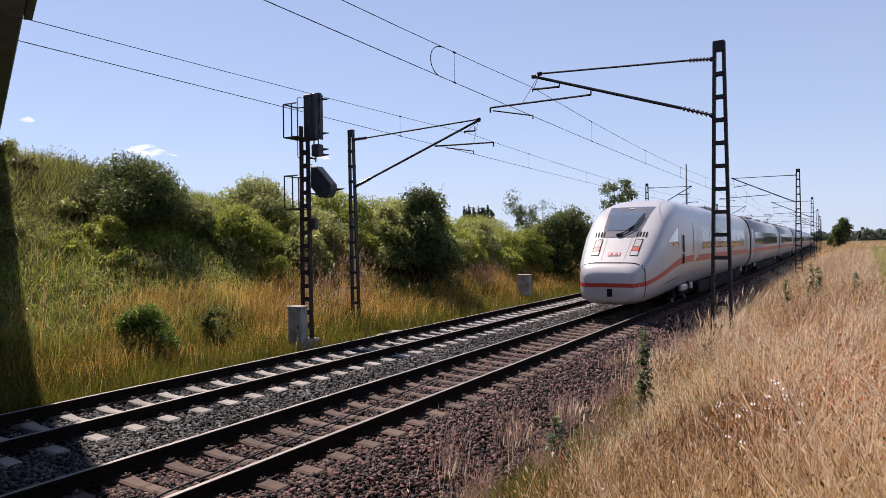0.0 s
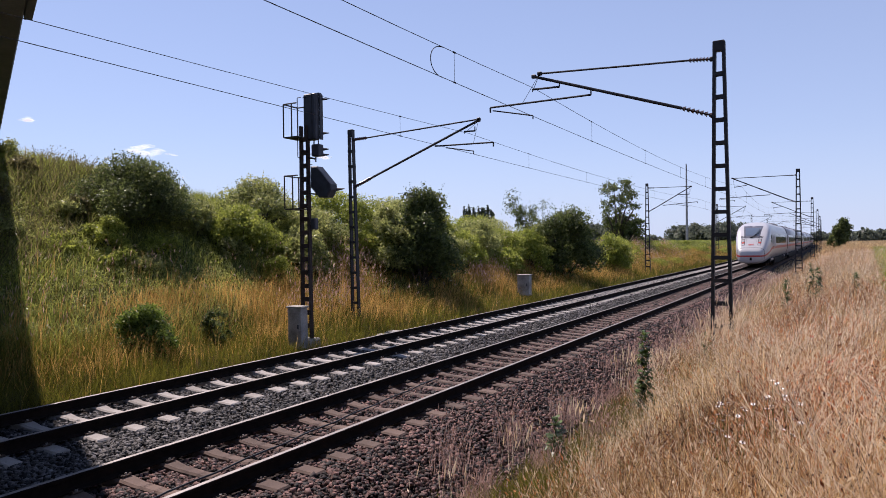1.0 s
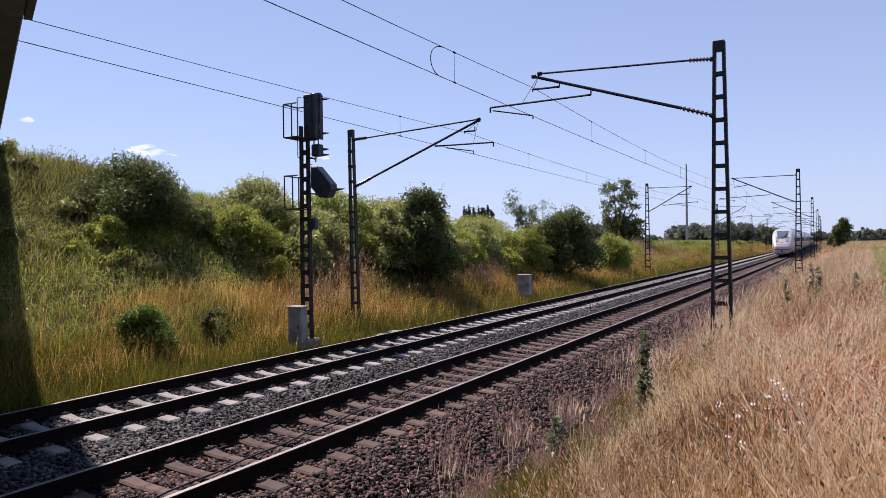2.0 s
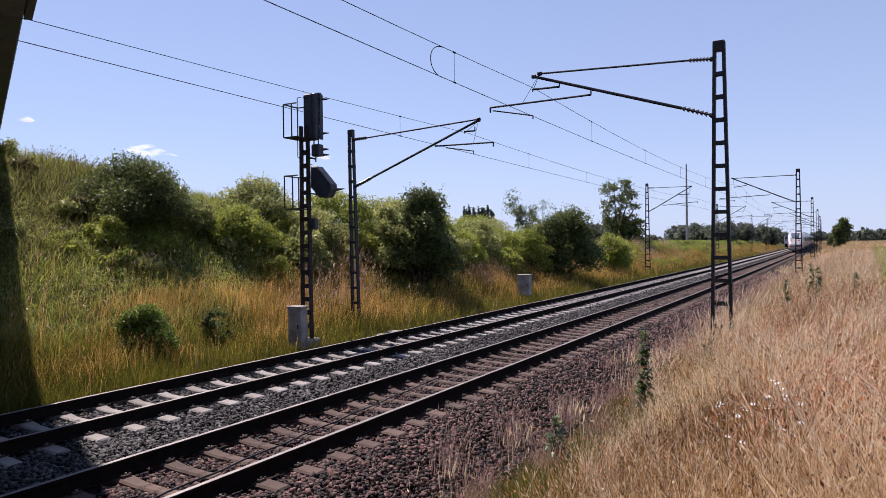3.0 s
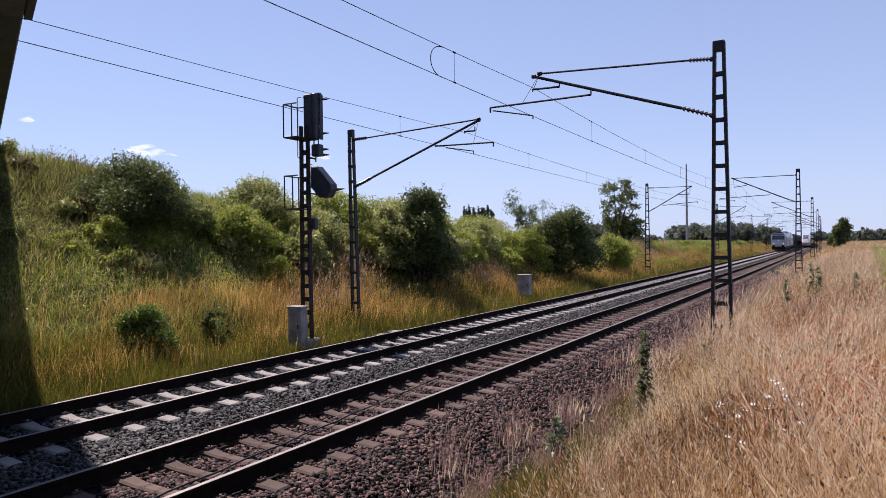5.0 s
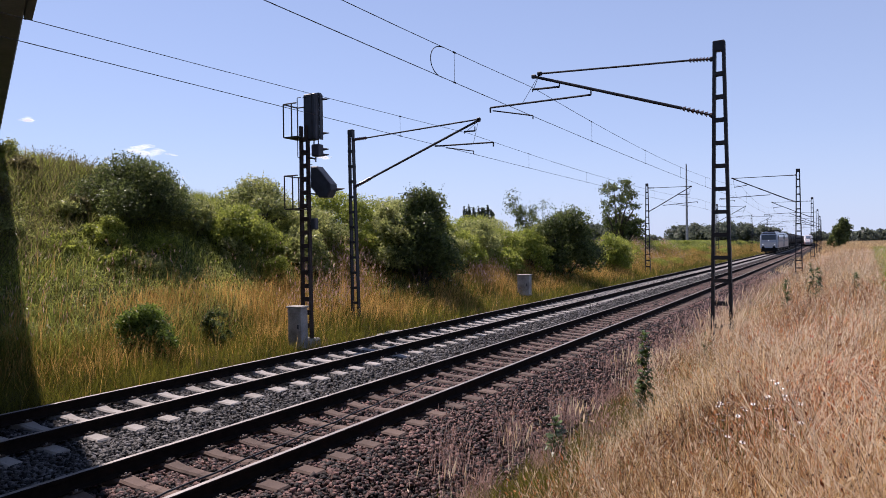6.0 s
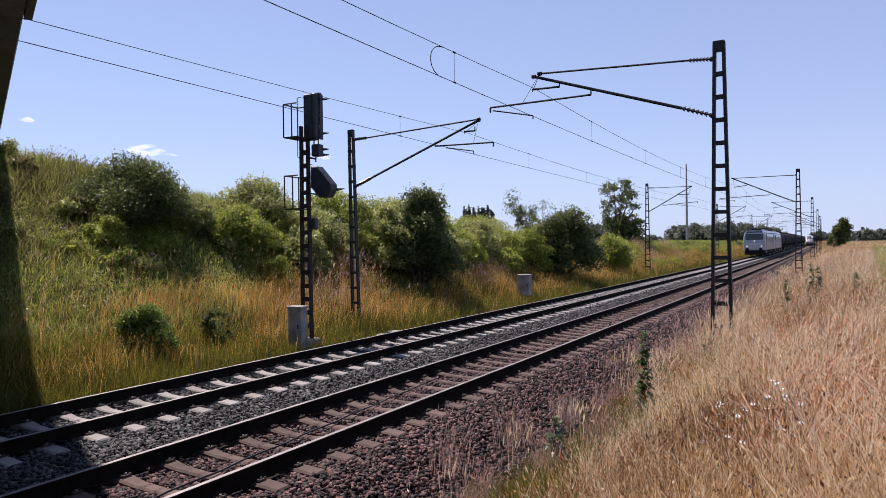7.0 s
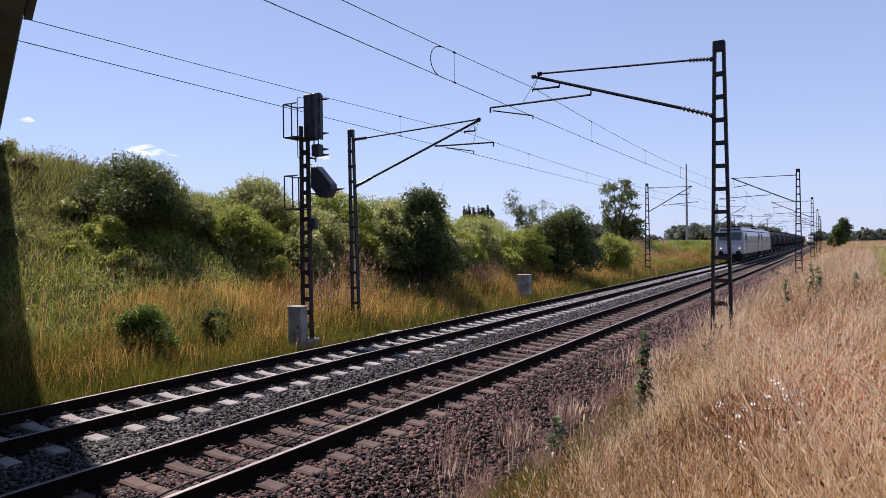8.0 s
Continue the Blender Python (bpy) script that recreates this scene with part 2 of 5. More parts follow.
def loft(bm, rings, closed=True, cap0=True, cap1=True):
    vs = [[bm.verts.new(p) for p in ring] for ring in rings]
    n = len(vs[0])
    for a, b in zip(vs, vs[1:]):
        for i in range(n if closed else n - 1):
            j = (i + 1) % n
            bm.faces.new((a[i], a[j], b[j], b[i]))
    if cap0 and closed:
        bm.faces.new(vs[0][::-1])
    if cap1 and closed:
        bm.faces.new(vs[-1])


def grid(bm, rows):
    vs = [[bm.verts.new(p) for p in r] for r in rows]
    for a, b in zip(vs, vs[1:]):
        for i in range(len(a) - 1):
            bm.faces.new((a[i], a[i + 1], b[i + 1], b[i]))


def as_mesh(name, bm, mat, soft=False):
    bmesh.ops.recalc_face_normals(bm, faces=bm.faces)
    me = bpy.data.meshes.new(name)
    bm.to_mesh(me)
    bm.free()
    me.materials.append(mat)
    if soft:
        for p in me.polygons:
            p.use_smooth = True
    return me


def part(name, bm, mat, parent, label="", soft=False, at=None):
    me = bm if isinstance(bm, bpy.types.Mesh) else as_mesh(name, bm, mat, soft)
    ob = new(name, me)
    if parent is not None:
        ob.parent = parent
    if at is not None:
        ob.matrix_basis = at
    return tagged(ob, label)


def raw_mesh(name, verts, faces_quads, faces_tris, mat, soft=False):
    """A mesh straight from arrays: many small pieces in one."""
    me = bpy.data.meshes.new(name)
    verts = np.asarray(verts, np.float32)
    q = np.asarray(faces_quads, np.int32).reshape(-1, 4)
    t = np.asarray(faces_tris, np.int32).reshape(-1, 3)
    me.vertices.add(len(verts))
    me.vertices.foreach_set("co", verts.ravel())
    me.loops.add(q.size + t.size)
    me.loops.foreach_set("vertex_index", np.concatenate([q.ravel(), t.ravel()]))
    me.polygons.add(len(q) + len(t))
    starts = np.concatenate([np.arange(len(q)) * 4, q.size + np.arange(len(t)) * 3]).astype(np.int32)
    me.polygons.foreach_set("loop_start", starts)
    me.update(calc_edges=True)
    me.validate()
    me.materials.append(mat)
    if soft:
        me.polygons.foreach_set("use_smooth", np.ones(len(me.polygons), bool))
    return me


def thing(name, label, category, m=None, group="", kind=""):
    ob = new(name)
    ob.empty_display_size = 0.2
    if m is not None:
        ob.matrix_basis = m
    return tagged(ob, label, category, group, kind)


# ======== ground ========
def build_ground():
    xs = np.concatenate([-np.geomspace(2500, 42, 14), np.arange(-40, -24, 2.0), np.arange(-24, 12.01, 0.6), np.geomspace(13, 2500, 18)])
    ys = np.concatenate([-np.geomspace(800, 22, 8), np.arange(-20, 3, 2.0), np.arange(3, 70, 0.8), np.arange(70, 200, 5.0), np.geomspace(205, 3500, 20)])
    X, Y = np.meshgrid(xs, ys)
    Z = ground_z(X, Y)
    nx, ny = len(xs), len(ys)
    idx = np.arange(nx * ny).reshape(ny, nx)
    q = np.stack([idx[:-1, :-1], idx[:-1, 1:], idx[1:, 1:], idx[1:, :-1]], -1).reshape(-1, 4)
    me = raw_mesh("ground", np.stack([X, Y, Z], -1).reshape(-1, 3), q, [], MAT["ground"], True)
    tagged(new("ground", me), "dry grassy ground of a shallow railway cutting", "ground", kind="structure")


build_ground()


def build_ballast():
    prof = [(-6.3, -0.75), (-5.9, -0.52), (-5.15, -0.27), (-2.1, -0.25), (-1.5, -0.27), (1.4, -0.25), (1.75, -0.30), (2.6, -0.60), (2.9, -0.8)]
    ys = np.concatenate([np.arange(-30, 60, 1.5), np.arange(60, 420, 6.0)])
    bm = bmesh.new()
    grid(bm, [[(x + bend(y), y, z) for x, z in prof] for y in ys])
    tagged(part("ballast_bed", bm, MAT["ballast"], None, soft=True), "crushed-stone ballast bed under two tracks, darkened for the stone gaps", "ballast", kind="structure")


build_ballast()

RAIL_PROFILE = [(-0.075, -0.172), (0.075, -0.172), (0.075, -0.160), (0.012, -0.135), (0.010, -0.050), (0.034, -0.038), (0.036, -0.006),
                (0.030, 0.0), (-0.030, 0.0), (-0.036, -0.006), (-0.034, -0.038), (-0.010, -0.050), (-0.012, -0.135), (-0.075, -0.160)]
TRACK_YS = [-25 + 3.0 * i for i in range(35)] + [84 + 8.0 * i for i in range(43)]


def build_rail(parent, x0):
    bm = bmesh.new()
    loft(bm, [[(x0 + px + bend(y), y, pz) for px, pz in RAIL_PROFILE] for y in TRACK_YS])
    rail = part("rail", bm, MAT["rail"], parent, "rusty steel rail, shade of its sides put into the colour")
    bm = bmesh.new()
    head = [(-0.031, 0.0005), (-0.028, 0.003), (0.028, 0.003), (0.031, 0.0005)]
    loft(bm, [[(x0 + px + bend(y), y, pz) for px, pz in head] for y in TRACK_YS])
    part("running_surface", bm, MAT["railhead"], rail, "polished bright rail head")


def sleeper_mesh(mat):
    """Concrete sleeper, waisted and dipped in the middle."""
    bm = bmesh.new()
    rings = []
    for x, top, half in ((-1.22, -0.205, 0.105), (-1.20, -0.185, 0.115), (-0.95, -0.172, 0.118), (-0.62, -0.174, 0.112), (-0.42, -0.205, 0.095), (0.0, -0.222, 0.088),
                         (0.42, -0.205, 0.095), (0.62, -0.174, 0.112), (0.95, -0.172, 0.118), (1.20, -0.185, 0.115), (1.22, -0.205, 0.105)):
        rings.append([(x, -half - 0.03, -0.36), (x, half + 0.03, -0.36), (x, half, top - 0.02), (x, half - 0.03, top), (x, -half + 0.03, top), (x, -half, top - 0.02)])
    loft(bm, rings)
    return as_mesh("sleeper", bm, mat)


def fastening_mesh():
    bm = bmesh.new()
    for side in (-1, 1):
        box(bm, side * 0.105, 0, -0.158, 0.075, 0.13, 0.022, bevel=0.005)
        tube(bm, (side * 0.07, 0.04, -0.142), (side * 0.14, 0.055, -0.145), 0.007, n=5)
        tube(bm, (side * 0.07, -0.04, -0.142), (side * 0.14, -0.055, -0.145), 0.007, n=5)
    return as_mesh("fastening", bm, MAT["clip"])


def bolt_mesh():
    bm = bmesh.new()
    tube(bm, (0, 0, -0.15), (0, 0, -0.128), 0.017, 0.015, 6)
    return as_mesh("bolt", bm, MAT["bolt"])


FASTENING = fastening_mesh()
BOLT = bolt_mesh()


def build_track(x0, mat, phase, label):
    track = thing("railway_track", label, "track", kind="structure")
    for s in (-0.753, 0.753):
        build_rail(track, x0 + s)
    me = sleeper_mesh(mat)
    rng = random.Random(int(phase * 100) + 3)
    for i in range(200):
        y = 2.4 + phase + 0.6 * i
        m = on_track(y, x0 + rng.uniform(-0.012, 0.012)) @ pose(0, 0, rng.uniform(-0.006, 0.002), 0, 0, rng.uniform(-0.5, 0.5))
        sl = part("sleeper", me, None, track, at=m)
        if i < 46:
            for s in (-0.753, 0.753):
                part("fastening", FASTENING, None, sl, at=pose(s, 0, 0))
                for e in (-0.115, 0.115):
                    part("bolt", BOLT, None, sl, at=pose(s + e, 0, 0))
    # sleepers far along the line, joined
    co = np.empty(len(me.vertices) * 3, np.float32)
    me.vertices.foreach_get("co", co)
    co = co.reshape(-1, 3)
    quads = np.array([list(p.vertices) for p in me.polygons if len(p.vertices) == 4])
    far = np.arange(122.4 + phase, 300, 0.6)
    V = np.concatenate([co + [x0 + bend(y), y, 0] for y in far])
    Q = np.concatenate([quads + k * len(co) for k in range(len(far))])
    tagged(part("far_sleepers", raw_mesh("far_sleepers", V, Q, [], mat), None, track), kind="stuff")
    return track


def build_track_cable():
    bm = bmesh.new()
    ys = np.arange(3.4, 12.0, 0.4)
    loft(bm, [[(0.22 - 0.085 * (y - 5.0) + 0.012 * math.cos(a), y, -0.175 + 0.010 * math.sin(y * 5.2) + 0.012 * math.sin(a)) for a in np.arange(6) * math.pi / 3] for y in ys])
    tagged(part("track_cable", bm, MAT["wire"], None), "black cable lying along the sleepers between rails", "cable")


build_track_cable()
build_track(0.0, MAT["brown_concrete"], 0.32, "railway track of brown-dusted concrete sleepers and rusty rails")
build_track(-TRACK_GAP, MAT["concrete"], 0.05, "railway track of pale concrete sleepers and rusty rails")


def build_stones():
    """Loose ballast stones, each a faceted chip."""
    rng = np.random.default_rng(5)
    cube = np.array([(-1, -1, -1), (1, -1, -1), (1, 1, -1), (-1, 1, -1), (-1, -1, 1), (1, -1, 1), (1, 1, 1), (-1, 1, 1)], float)
    faces = np.array([(4, 5, 6, 7), (0, 1, 5, 4), (1, 2, 6, 5), (2, 3, 7, 6), (3, 0, 4, 7)])

    def scatter(name, x0, x1, y0, y1, n, mat, label):
        u = rng.random(n)
        y = y0 * (y1 / y0) ** (u ** 1.15)
        xs = rng.uniform(x0, x1, n)
        prof_x = [-6.4, -5.9, -5.15, -2.1, -1.5, 1.4, 1.75, 2.6, 3.1]
        prof_z = [-0.62, -0.50, -0.245, -0.225, -0.245, -0.225, -0.275, -0.56, -0.62]
        z = np.interp(xs, prof_x, prof_z) + rng.uniform(-0.012, 0.022, n)
        for c in (0.0, -TRACK_GAP):                       # lower between the rails
            z = np.where(np.abs(xs - c) < 0.62, z - 0.015, z)
        keep = np.ones(n, bool)
        for c in (0.0, -TRACK_GAP):
            for s in (-0.753, 0.753):
                keep &= np.abs(xs - c - s) > 0.10
        for c, ph in ((0.0, 0.32), (-TRACK_GAP, 0.05)):   # off the sleepers
            k = (y - 2.4 - ph + 0.3) % 0.6 - 0.3
            keep &= ~((np.abs(xs - c) < 1.25) & (np.abs(k) < 0.13) & (rng.random(n) > 0.03))
        xs, y, z = xs[keep], y[keep], z[keep]
        n = len(xs)
        size = (0.016 + 0.018 * rng.random(n) ** 1.8) * (1 + 0.022 * np.clip(y - 8, 0, 40))
        pts = cube[None] * rng.uniform(0.22, 1.3, (n, 8, 3)) * size[:, None, None] * np.array([1.1, 1, 0.75])
        ang = rng.uniform(0, 2 * np.pi, n)
        tip = rng.uniform(-0.6, 0.6, n)
        c, s = np.cos(tip)[:, None], np.sin(tip)[:, None]
        yy, zz = pts[..., 1] * c - pts[..., 2] * s, pts[..., 1] * s + pts[..., 2] * c
        c, s = np.cos(ang)[:, None], np.sin(ang)[:, None]
        V = np.stack([pts[..., 0] * c - yy * s + (xs + bend_np(y))[:, None], pts[..., 0] * s + yy * c + y[:, None], zz + z[:, None]], -1)
        Q = (faces[None] + 8 * np.arange(n)[:, None, None]).reshape(-1, 4)
        tagged(new(name, raw_mesh(name, V.reshape(-1, 3), Q, [], mat)), label, "ballast", kind="stuff")

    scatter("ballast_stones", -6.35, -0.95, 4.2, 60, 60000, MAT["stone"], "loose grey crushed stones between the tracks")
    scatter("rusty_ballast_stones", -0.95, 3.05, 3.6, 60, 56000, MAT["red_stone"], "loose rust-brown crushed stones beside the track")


build_stones()


# ======== overhead line ========
def build_mast(height, base, label, foot=0.42, head=0.19, rungs=13, flange=0.035):
    """Lattice mast of two channels and flat battens, tapering; origin at its foot."""
    mast = thing("catenary_mast", label, "mast", group="catenary masts")
    for s in (-1, 1):
        bm = bmesh.new()
        loft(bm, [[(s * w + dx, dy, z) for dx, dy in ((-flange, -0.07), (flange, -0.07), (flange, 0.07), (-flange, 0.07))]
                  for w, z in ((foot / 2, 0.0), (head / 2, height))])
        part("leg", bm, MAT["mast"], mast)
    for i in range(rungs):
        z = height - 0.73 - i * 0.523
        w = foot + (head - foot) * z / height
        for yy in (-0.072, 0.072):
            bm = bmesh.new()
            box(bm, 0, yy, z, w + 0.05, 0.012, 0.085)
            part("batten", bm, MAT["mast"], mast)
    bm = bmesh.new()
    box(bm, 0, 0, height - 0.1, head + 0.8 * flange + 0.03, 0.16, 0.24, bevel=0.01)
    part("cap", bm, MAT["mast"], mast)
    bm = bmesh.new()
    box(bm, 0, 0, -0.25, 0.7, 0.7, 0.6, bevel=0.04)
    part("footing", bm, MAT["box"], mast, "grey concrete footing")
    return mast


def insulator(bm, a, b, n=6, r=0.055):
    a, b = Vector(a), Vector(b)
    tube(bm, a, b, 0.022, n=8)
    for i in range(n):
        p = a.lerp(b, (i + 0.5) / n)
        d = (b - a).normalized() * (0.30 * (b - a).length / n)
        tube(bm, p - d, p + d, r, r * 0.55, 10)


def add_cantilever(mast, origin, tie, brace, stub, reg, steady):
    """Bracket arms in the mast's cross plane, as (x, z) over track centre and rail; origin: the mast's x and foot height."""
    P = lambda q: Vector((q[0] - origin[0], 0, q[1] - origin[1]))

    def rod(name, pts, r, mat="mast", label=""):
        bm = bmesh.new()
        for p, q in zip(pts, pts[1:]):
            tube(bm, P(p), P(q), r, n=8)
        return part(name, bm, MAT[mat], mast, label)

    for pts, r, nm in ((tie, 0.024, "top_tie"), (brace, 0.038, "bracket_tube")):
        bm = bmesh.new()
        insulator(bm, P(pts[0]), P(pts[1]), 7, 0.05 + r * 0.4)
        part("insulator", bm, MAT["insulator"], mast, "brown ribbed insulator")
        rod(nm, pts[1:], r)
        for p in (pts[0], pts[-1]):
            bm = bmesh.new()
            q = P(p)
            box(bm, q.x, 0, q.z, 0.12, 0.1, 0.1, bevel=0.02)
            part("clamp", bm, MAT["mast"], mast)
    rod("stub_arm", [stub[0], stub[1]], 0.026)
    rod("registration_arm", [reg[0], reg[1], (reg[1][0], reg[1][1] - 0.13)], 0.025)
    rod("hook", [(reg[0][0], reg[0][1] + 0.13), reg[0]], 0.018)
    rod("hook", [(stub[0][0], stub[0][1] + 0.13), stub[0]], 0.018)
    rod("steady_arm", [steady[0], steady[1], (steady[1][0], steady[1][1] - 0.09)], 0.017)
    mid = ((reg[0][0] + 2 * reg[1][0]) / 3, (reg[0][1] + 2 * reg[1][1]) / 3)
    rod("hanger", [tie[-1], mid], 0.006, "wire")
    rod("hanger", [(tie[-1][0] * 0.98, tie[-1][1]), (stub[1][0], stub[1][1] - 0.06)], 0.008, "wire")


RIGHT_X, LEFT_X = 4.13, -7.45
RIGHT_YS = (17.0, 55.5, 94.0, 133.0, 172.0, 211.0)
LEFT_YS = (19.5, 60.0, 101.0, 149.0, 190.0)


def build_masts():
    arms = (((3.98, 6.65), (3.46, 6.69), (-0.22, 6.87)), ((3.98, 5.36), (3.30, 5.60), (-0.38, 6.815)),
            ((0.31, 6.47), (-0.43, 6.485)), ((1.13, 6.17), (-1.64, 6.146)), ((-1.57, 6.06), (-0.42, 5.81)))
    near = build_mast(7.02, 0.0, "dark steel lattice catenary mast in dry grass", rungs=12)
    add_cantilever(near, (RIGHT_X, 0.0), *arms)
    near.matrix_basis = pose(RIGHT_X, RIGHT_YS[0], -0.08)
    arms = (((3.98, 6.98), (3.45, 6.98), (-0.15, 6.98)), ((3.98, 5.08), (3.40, 5.32), (-0.20, 6.98)),
            ((0.80, 6.43), (-0.05, 6.33)), ((2.33, 5.66), (-1.07, 5.54)), ((-1.0, 5.46), (-0.05, 5.36)))
    second = build_mast(7.40, 0.0, "dark steel lattice catenary mast along the field edge")
    add_cantilever(second, (RIGHT_X, 0.0), *arms)
    second.matrix_basis = on_track(RIGHT_YS[1], RIGHT_X, 0.0)
    for y in RIGHT_YS[2:]:
        copy_thing(second, on_track(y, RIGHT_X, -0.02))
    # mast across the tracks, on the slope's foot
    lx, lz = -8.16, -0.40
    arms = (((-8.06, 6.07), (-7.50, 6.075), (-3.24, 6.215)), ((-8.06, 4.44), (-7.36, 4.695), (-3.25, 6.18)),
            ((-3.38, 5.87), (-3.76, 5.885)), ((-4.83, 5.53), (-2.76, 5.45)), ((-4.42, 5.44), (-3.45, 5.245)))
    left = build_mast(6.40 - lz, lz, "dark steel lattice catenary mast beside the slope", foot=0.27, head=0.155, flange=0.021)
    add_cantilever(left, (lx, lz), *arms)
    left.matrix_basis = pose(lx + 0.11, LEFT_YS[0], lz, 0, -0.9)
    tall = build_mast(7.30 + 0.35, -0.35, "dark steel lattice catenary mast on the far verge", foot=0.42, head=0.16, flange=0.03)
    arms = (((LEFT_X + 0.12, 6.93), (LEFT_X + 0.6, 6.92), (-3.92, 6.90)), ((LEFT_X + 0.12, 4.93), (LEFT_X + 0.65, 5.22), (-3.88, 6.88)),
            ((-4.9, 6.25), (-4.05, 6.26)), ((-6.15, 5.42), (-3.40, 5.62)), ((-5.1, 5.45), (-4.15, 5.28)))
    add_cantilever(tall, (LEFT_X, -0.35), *arms)
    tall.matrix_basis = on_track(LEFT_YS[1], LEFT_X, -0.35)
    for y in LEFT_YS[2:]:
        copy_thing(tall, on_track(y, LEFT_X, -0.30))


build_masts()


def build_wires(x0, supports, label, loop_at=None, first=(0.2, 0.4, 0.6, 0.885)):
    """Contact wire, messenger and droppers; supports: rows of y, stagger, contact height, messenger height, sag after it."""
    wire = thing("overhead_wire", label, "overhead wire")

    def at(k, t):
        (ya, sa, ca, ma, g), (yb, sb, cb, mb, _) = supports[k], supports[k + 1]
        y = ya + (yb - ya) * t
        x = x0 + bend(y) + sa + (sb - sa) * t
        return Vector((x, y, ca + (cb - ca) * t - g * t * (1 - t))), Vector((x, y, ma + (mb - ma) * t - 4 * g * t * (1 - t)))

    for which, r, nm in ((0, 0.0085, "contact_wire"), (1, 0.0075, "messenger_wire")):
        pts = [at(k, t / 12)[which] for k in range(len(supports) - 1) for t in range(12)]
        bm = bmesh.new()
        loft(bm, [[p + Vector((r * math.cos(a), 0, r * math.sin(a))) for a in (0.5, 2.1, 3.7, 5.3)] for p in pts])
        part(nm, bm, MAT["wire"], wire)
    for k in range(len(supports) - 1):
        for t in (0.12, 0.29, 0.46, 0.63, 0.885) if k else first:
            c, m = at(k, t)
            bm = bmesh.new()
            tube(bm, c, m, 0.004, n=4)
            tube(bm, m + Vector((0, -0.05, 0)), m + Vector((0, 0.05, 0)), 0.016, n=6)
            tube(bm, c + Vector((0, -0.05, 0)), c + Vector((0, 0.05, 0)), 0.016, n=6)
            part("dropper", bm, MAT["wire"], wire)
    if loop_at:
        c, m = at(0, loop_at)
        bm = bmesh.new()
        pts = []
        for i in range(13):
            a = math.pi * i / 12
            p = m.lerp(c, 0.5 - 0.5 * math.cos(a))
            pts.append(p + Vector((-0.05, -0.42, 0)) * math.sin(a) ** 0.8)
        for p, q in zip(pts, pts[1:]):
            tube(bm, p, q, 0.009, n=5, caps=False)
        part("jumper_loop", bm, MAT["wire"], wire, "bowed jumper cable")
    return wire


build_wires(0.0, [(-22.0, 0.38, 6.02, 6.60, 0.36), (17.0, -0.38, 5.70, 6.44, 0.48)] + [(y, 0.38 if i % 2 == 0 else -0.38, 5.45, 6.40, 0.5) for i, y in enumerate((*RIGHT_YS[1:], 250.0, 289.0))],
            "tarnished contact and messenger wire over the near track", loop_at=0.873)
build_wires(-TRACK_GAP, [(-22.0, 0.14, 5.68, 5.90, 0.22), (19.5, -0.01, 5.27, 5.88, 0.30), (LEFT_YS[1], 0.08, 5.19, 5.87, 0.1)] + [(y, 0.3 if i % 2 else -0.3, 5.40, 6.30, 0.45) for i, y in enumerate((*LEFT_YS[2:], 230.0, 270.0))],
            "tarnished contact and messenger wire over the far track", first=(0.2, 0.4, 0.6, 0.904))


# ======== bridge overhead ========
def build_bridge():
    bridge = thing("road_bridge", "weathered grey concrete road bridge over the tracks", "bridge", kind="structure")
    ang = math.degrees(math.atan2(0.45, -0.892))
    m = pose(-7.82, 8.15, 7.0, 0, 0, ang)         # local x runs along the deck's edge, local +y towards the back
    bm = bmesh.new()
    box(bm, -2, 7.0, 0.55, 44, 14.0, 1.1, bevel=0.03)
    part("deck", bm, MAT["bridge"], bridge, at=m)
    bm = bmesh.new()
    box(bm, -2, 0.25, 1.35, 44, 0.3, 0.5, bevel=0.02)
    part("parapet", bm, MAT["bridge"], bridge, at=m)
    bm = bmesh.new()
    box(bm, -9.45, -0.085, 1.0, 18.4, 0.15, 2.0, bevel=0.01)
    part("shield", bm, MAT["bridge"], bridge, "dark protective shield over the wires", at=m)
    for x, depth in ((8.0, 12.6), (-23.0, 14.0)):
        bm = bmesh.new()
        box(bm, x, 14.0 - depth / 2, -4.0, 2.0, depth, 7.98, bevel=0.05)
        part("abutment", bm, MAT["bridge"], bridge, at=m)


build_bridge()

# ======== express train ========
NOSE_S = [0.0, 0.12, 0.35, 0.7, 1.2, 1.8, 2.6, 3.2, 3.7, 4.8, 6.2, 8.0, 60.0]
NOSE_TOP = [1.40, 1.58, 1.76, 2.02, 2.40, 2.86, 3.36, 3.64, 3.79, 3.98, 4.07, 4.10, 4.10]
NOSE_W = [0.80, 0.95, 1.08, 1.18, 1.27, 1.35, 1.40, 1.42, 1.425, 1.43, 1.43, 1.43, 1.43]
NOSE_BOT = [0.50, 0.42, 0.37, 0.35, 0.35, 0.36, 0.37, 0.38, 0.40, 0.42, 0.46, 0.50, 0.50]


def roof_power(s):
    """Squarer section at the nose, rounder roof behind."""
    return float(np.interp(s, [0.0, 2.6, 6.0, 9.0], [5.5, 6.0, 3.4, 2.8]))


def nose(s):
    w, t, b = np.interp(s, NOSE_S, NOSE_W), np.interp(s, NOSE_S, NOSE_TOP), np.interp(s, NOSE_S, NOSE_BOT)
    return float(w), float(t), float(b)


def body_x(s, z, out=0.0):
    """Half width of the body at station s and height z."""
    w, t, b = nose(s)
    zc, h = (t + b) / 2, (t - b) / 2
    lower = z < zc
    p = 3.4 if lower else roof_power(s)
    k = min(abs(z - zc) / h, 0.999)
    return w * (1 - k ** p) ** (1 / p) + out


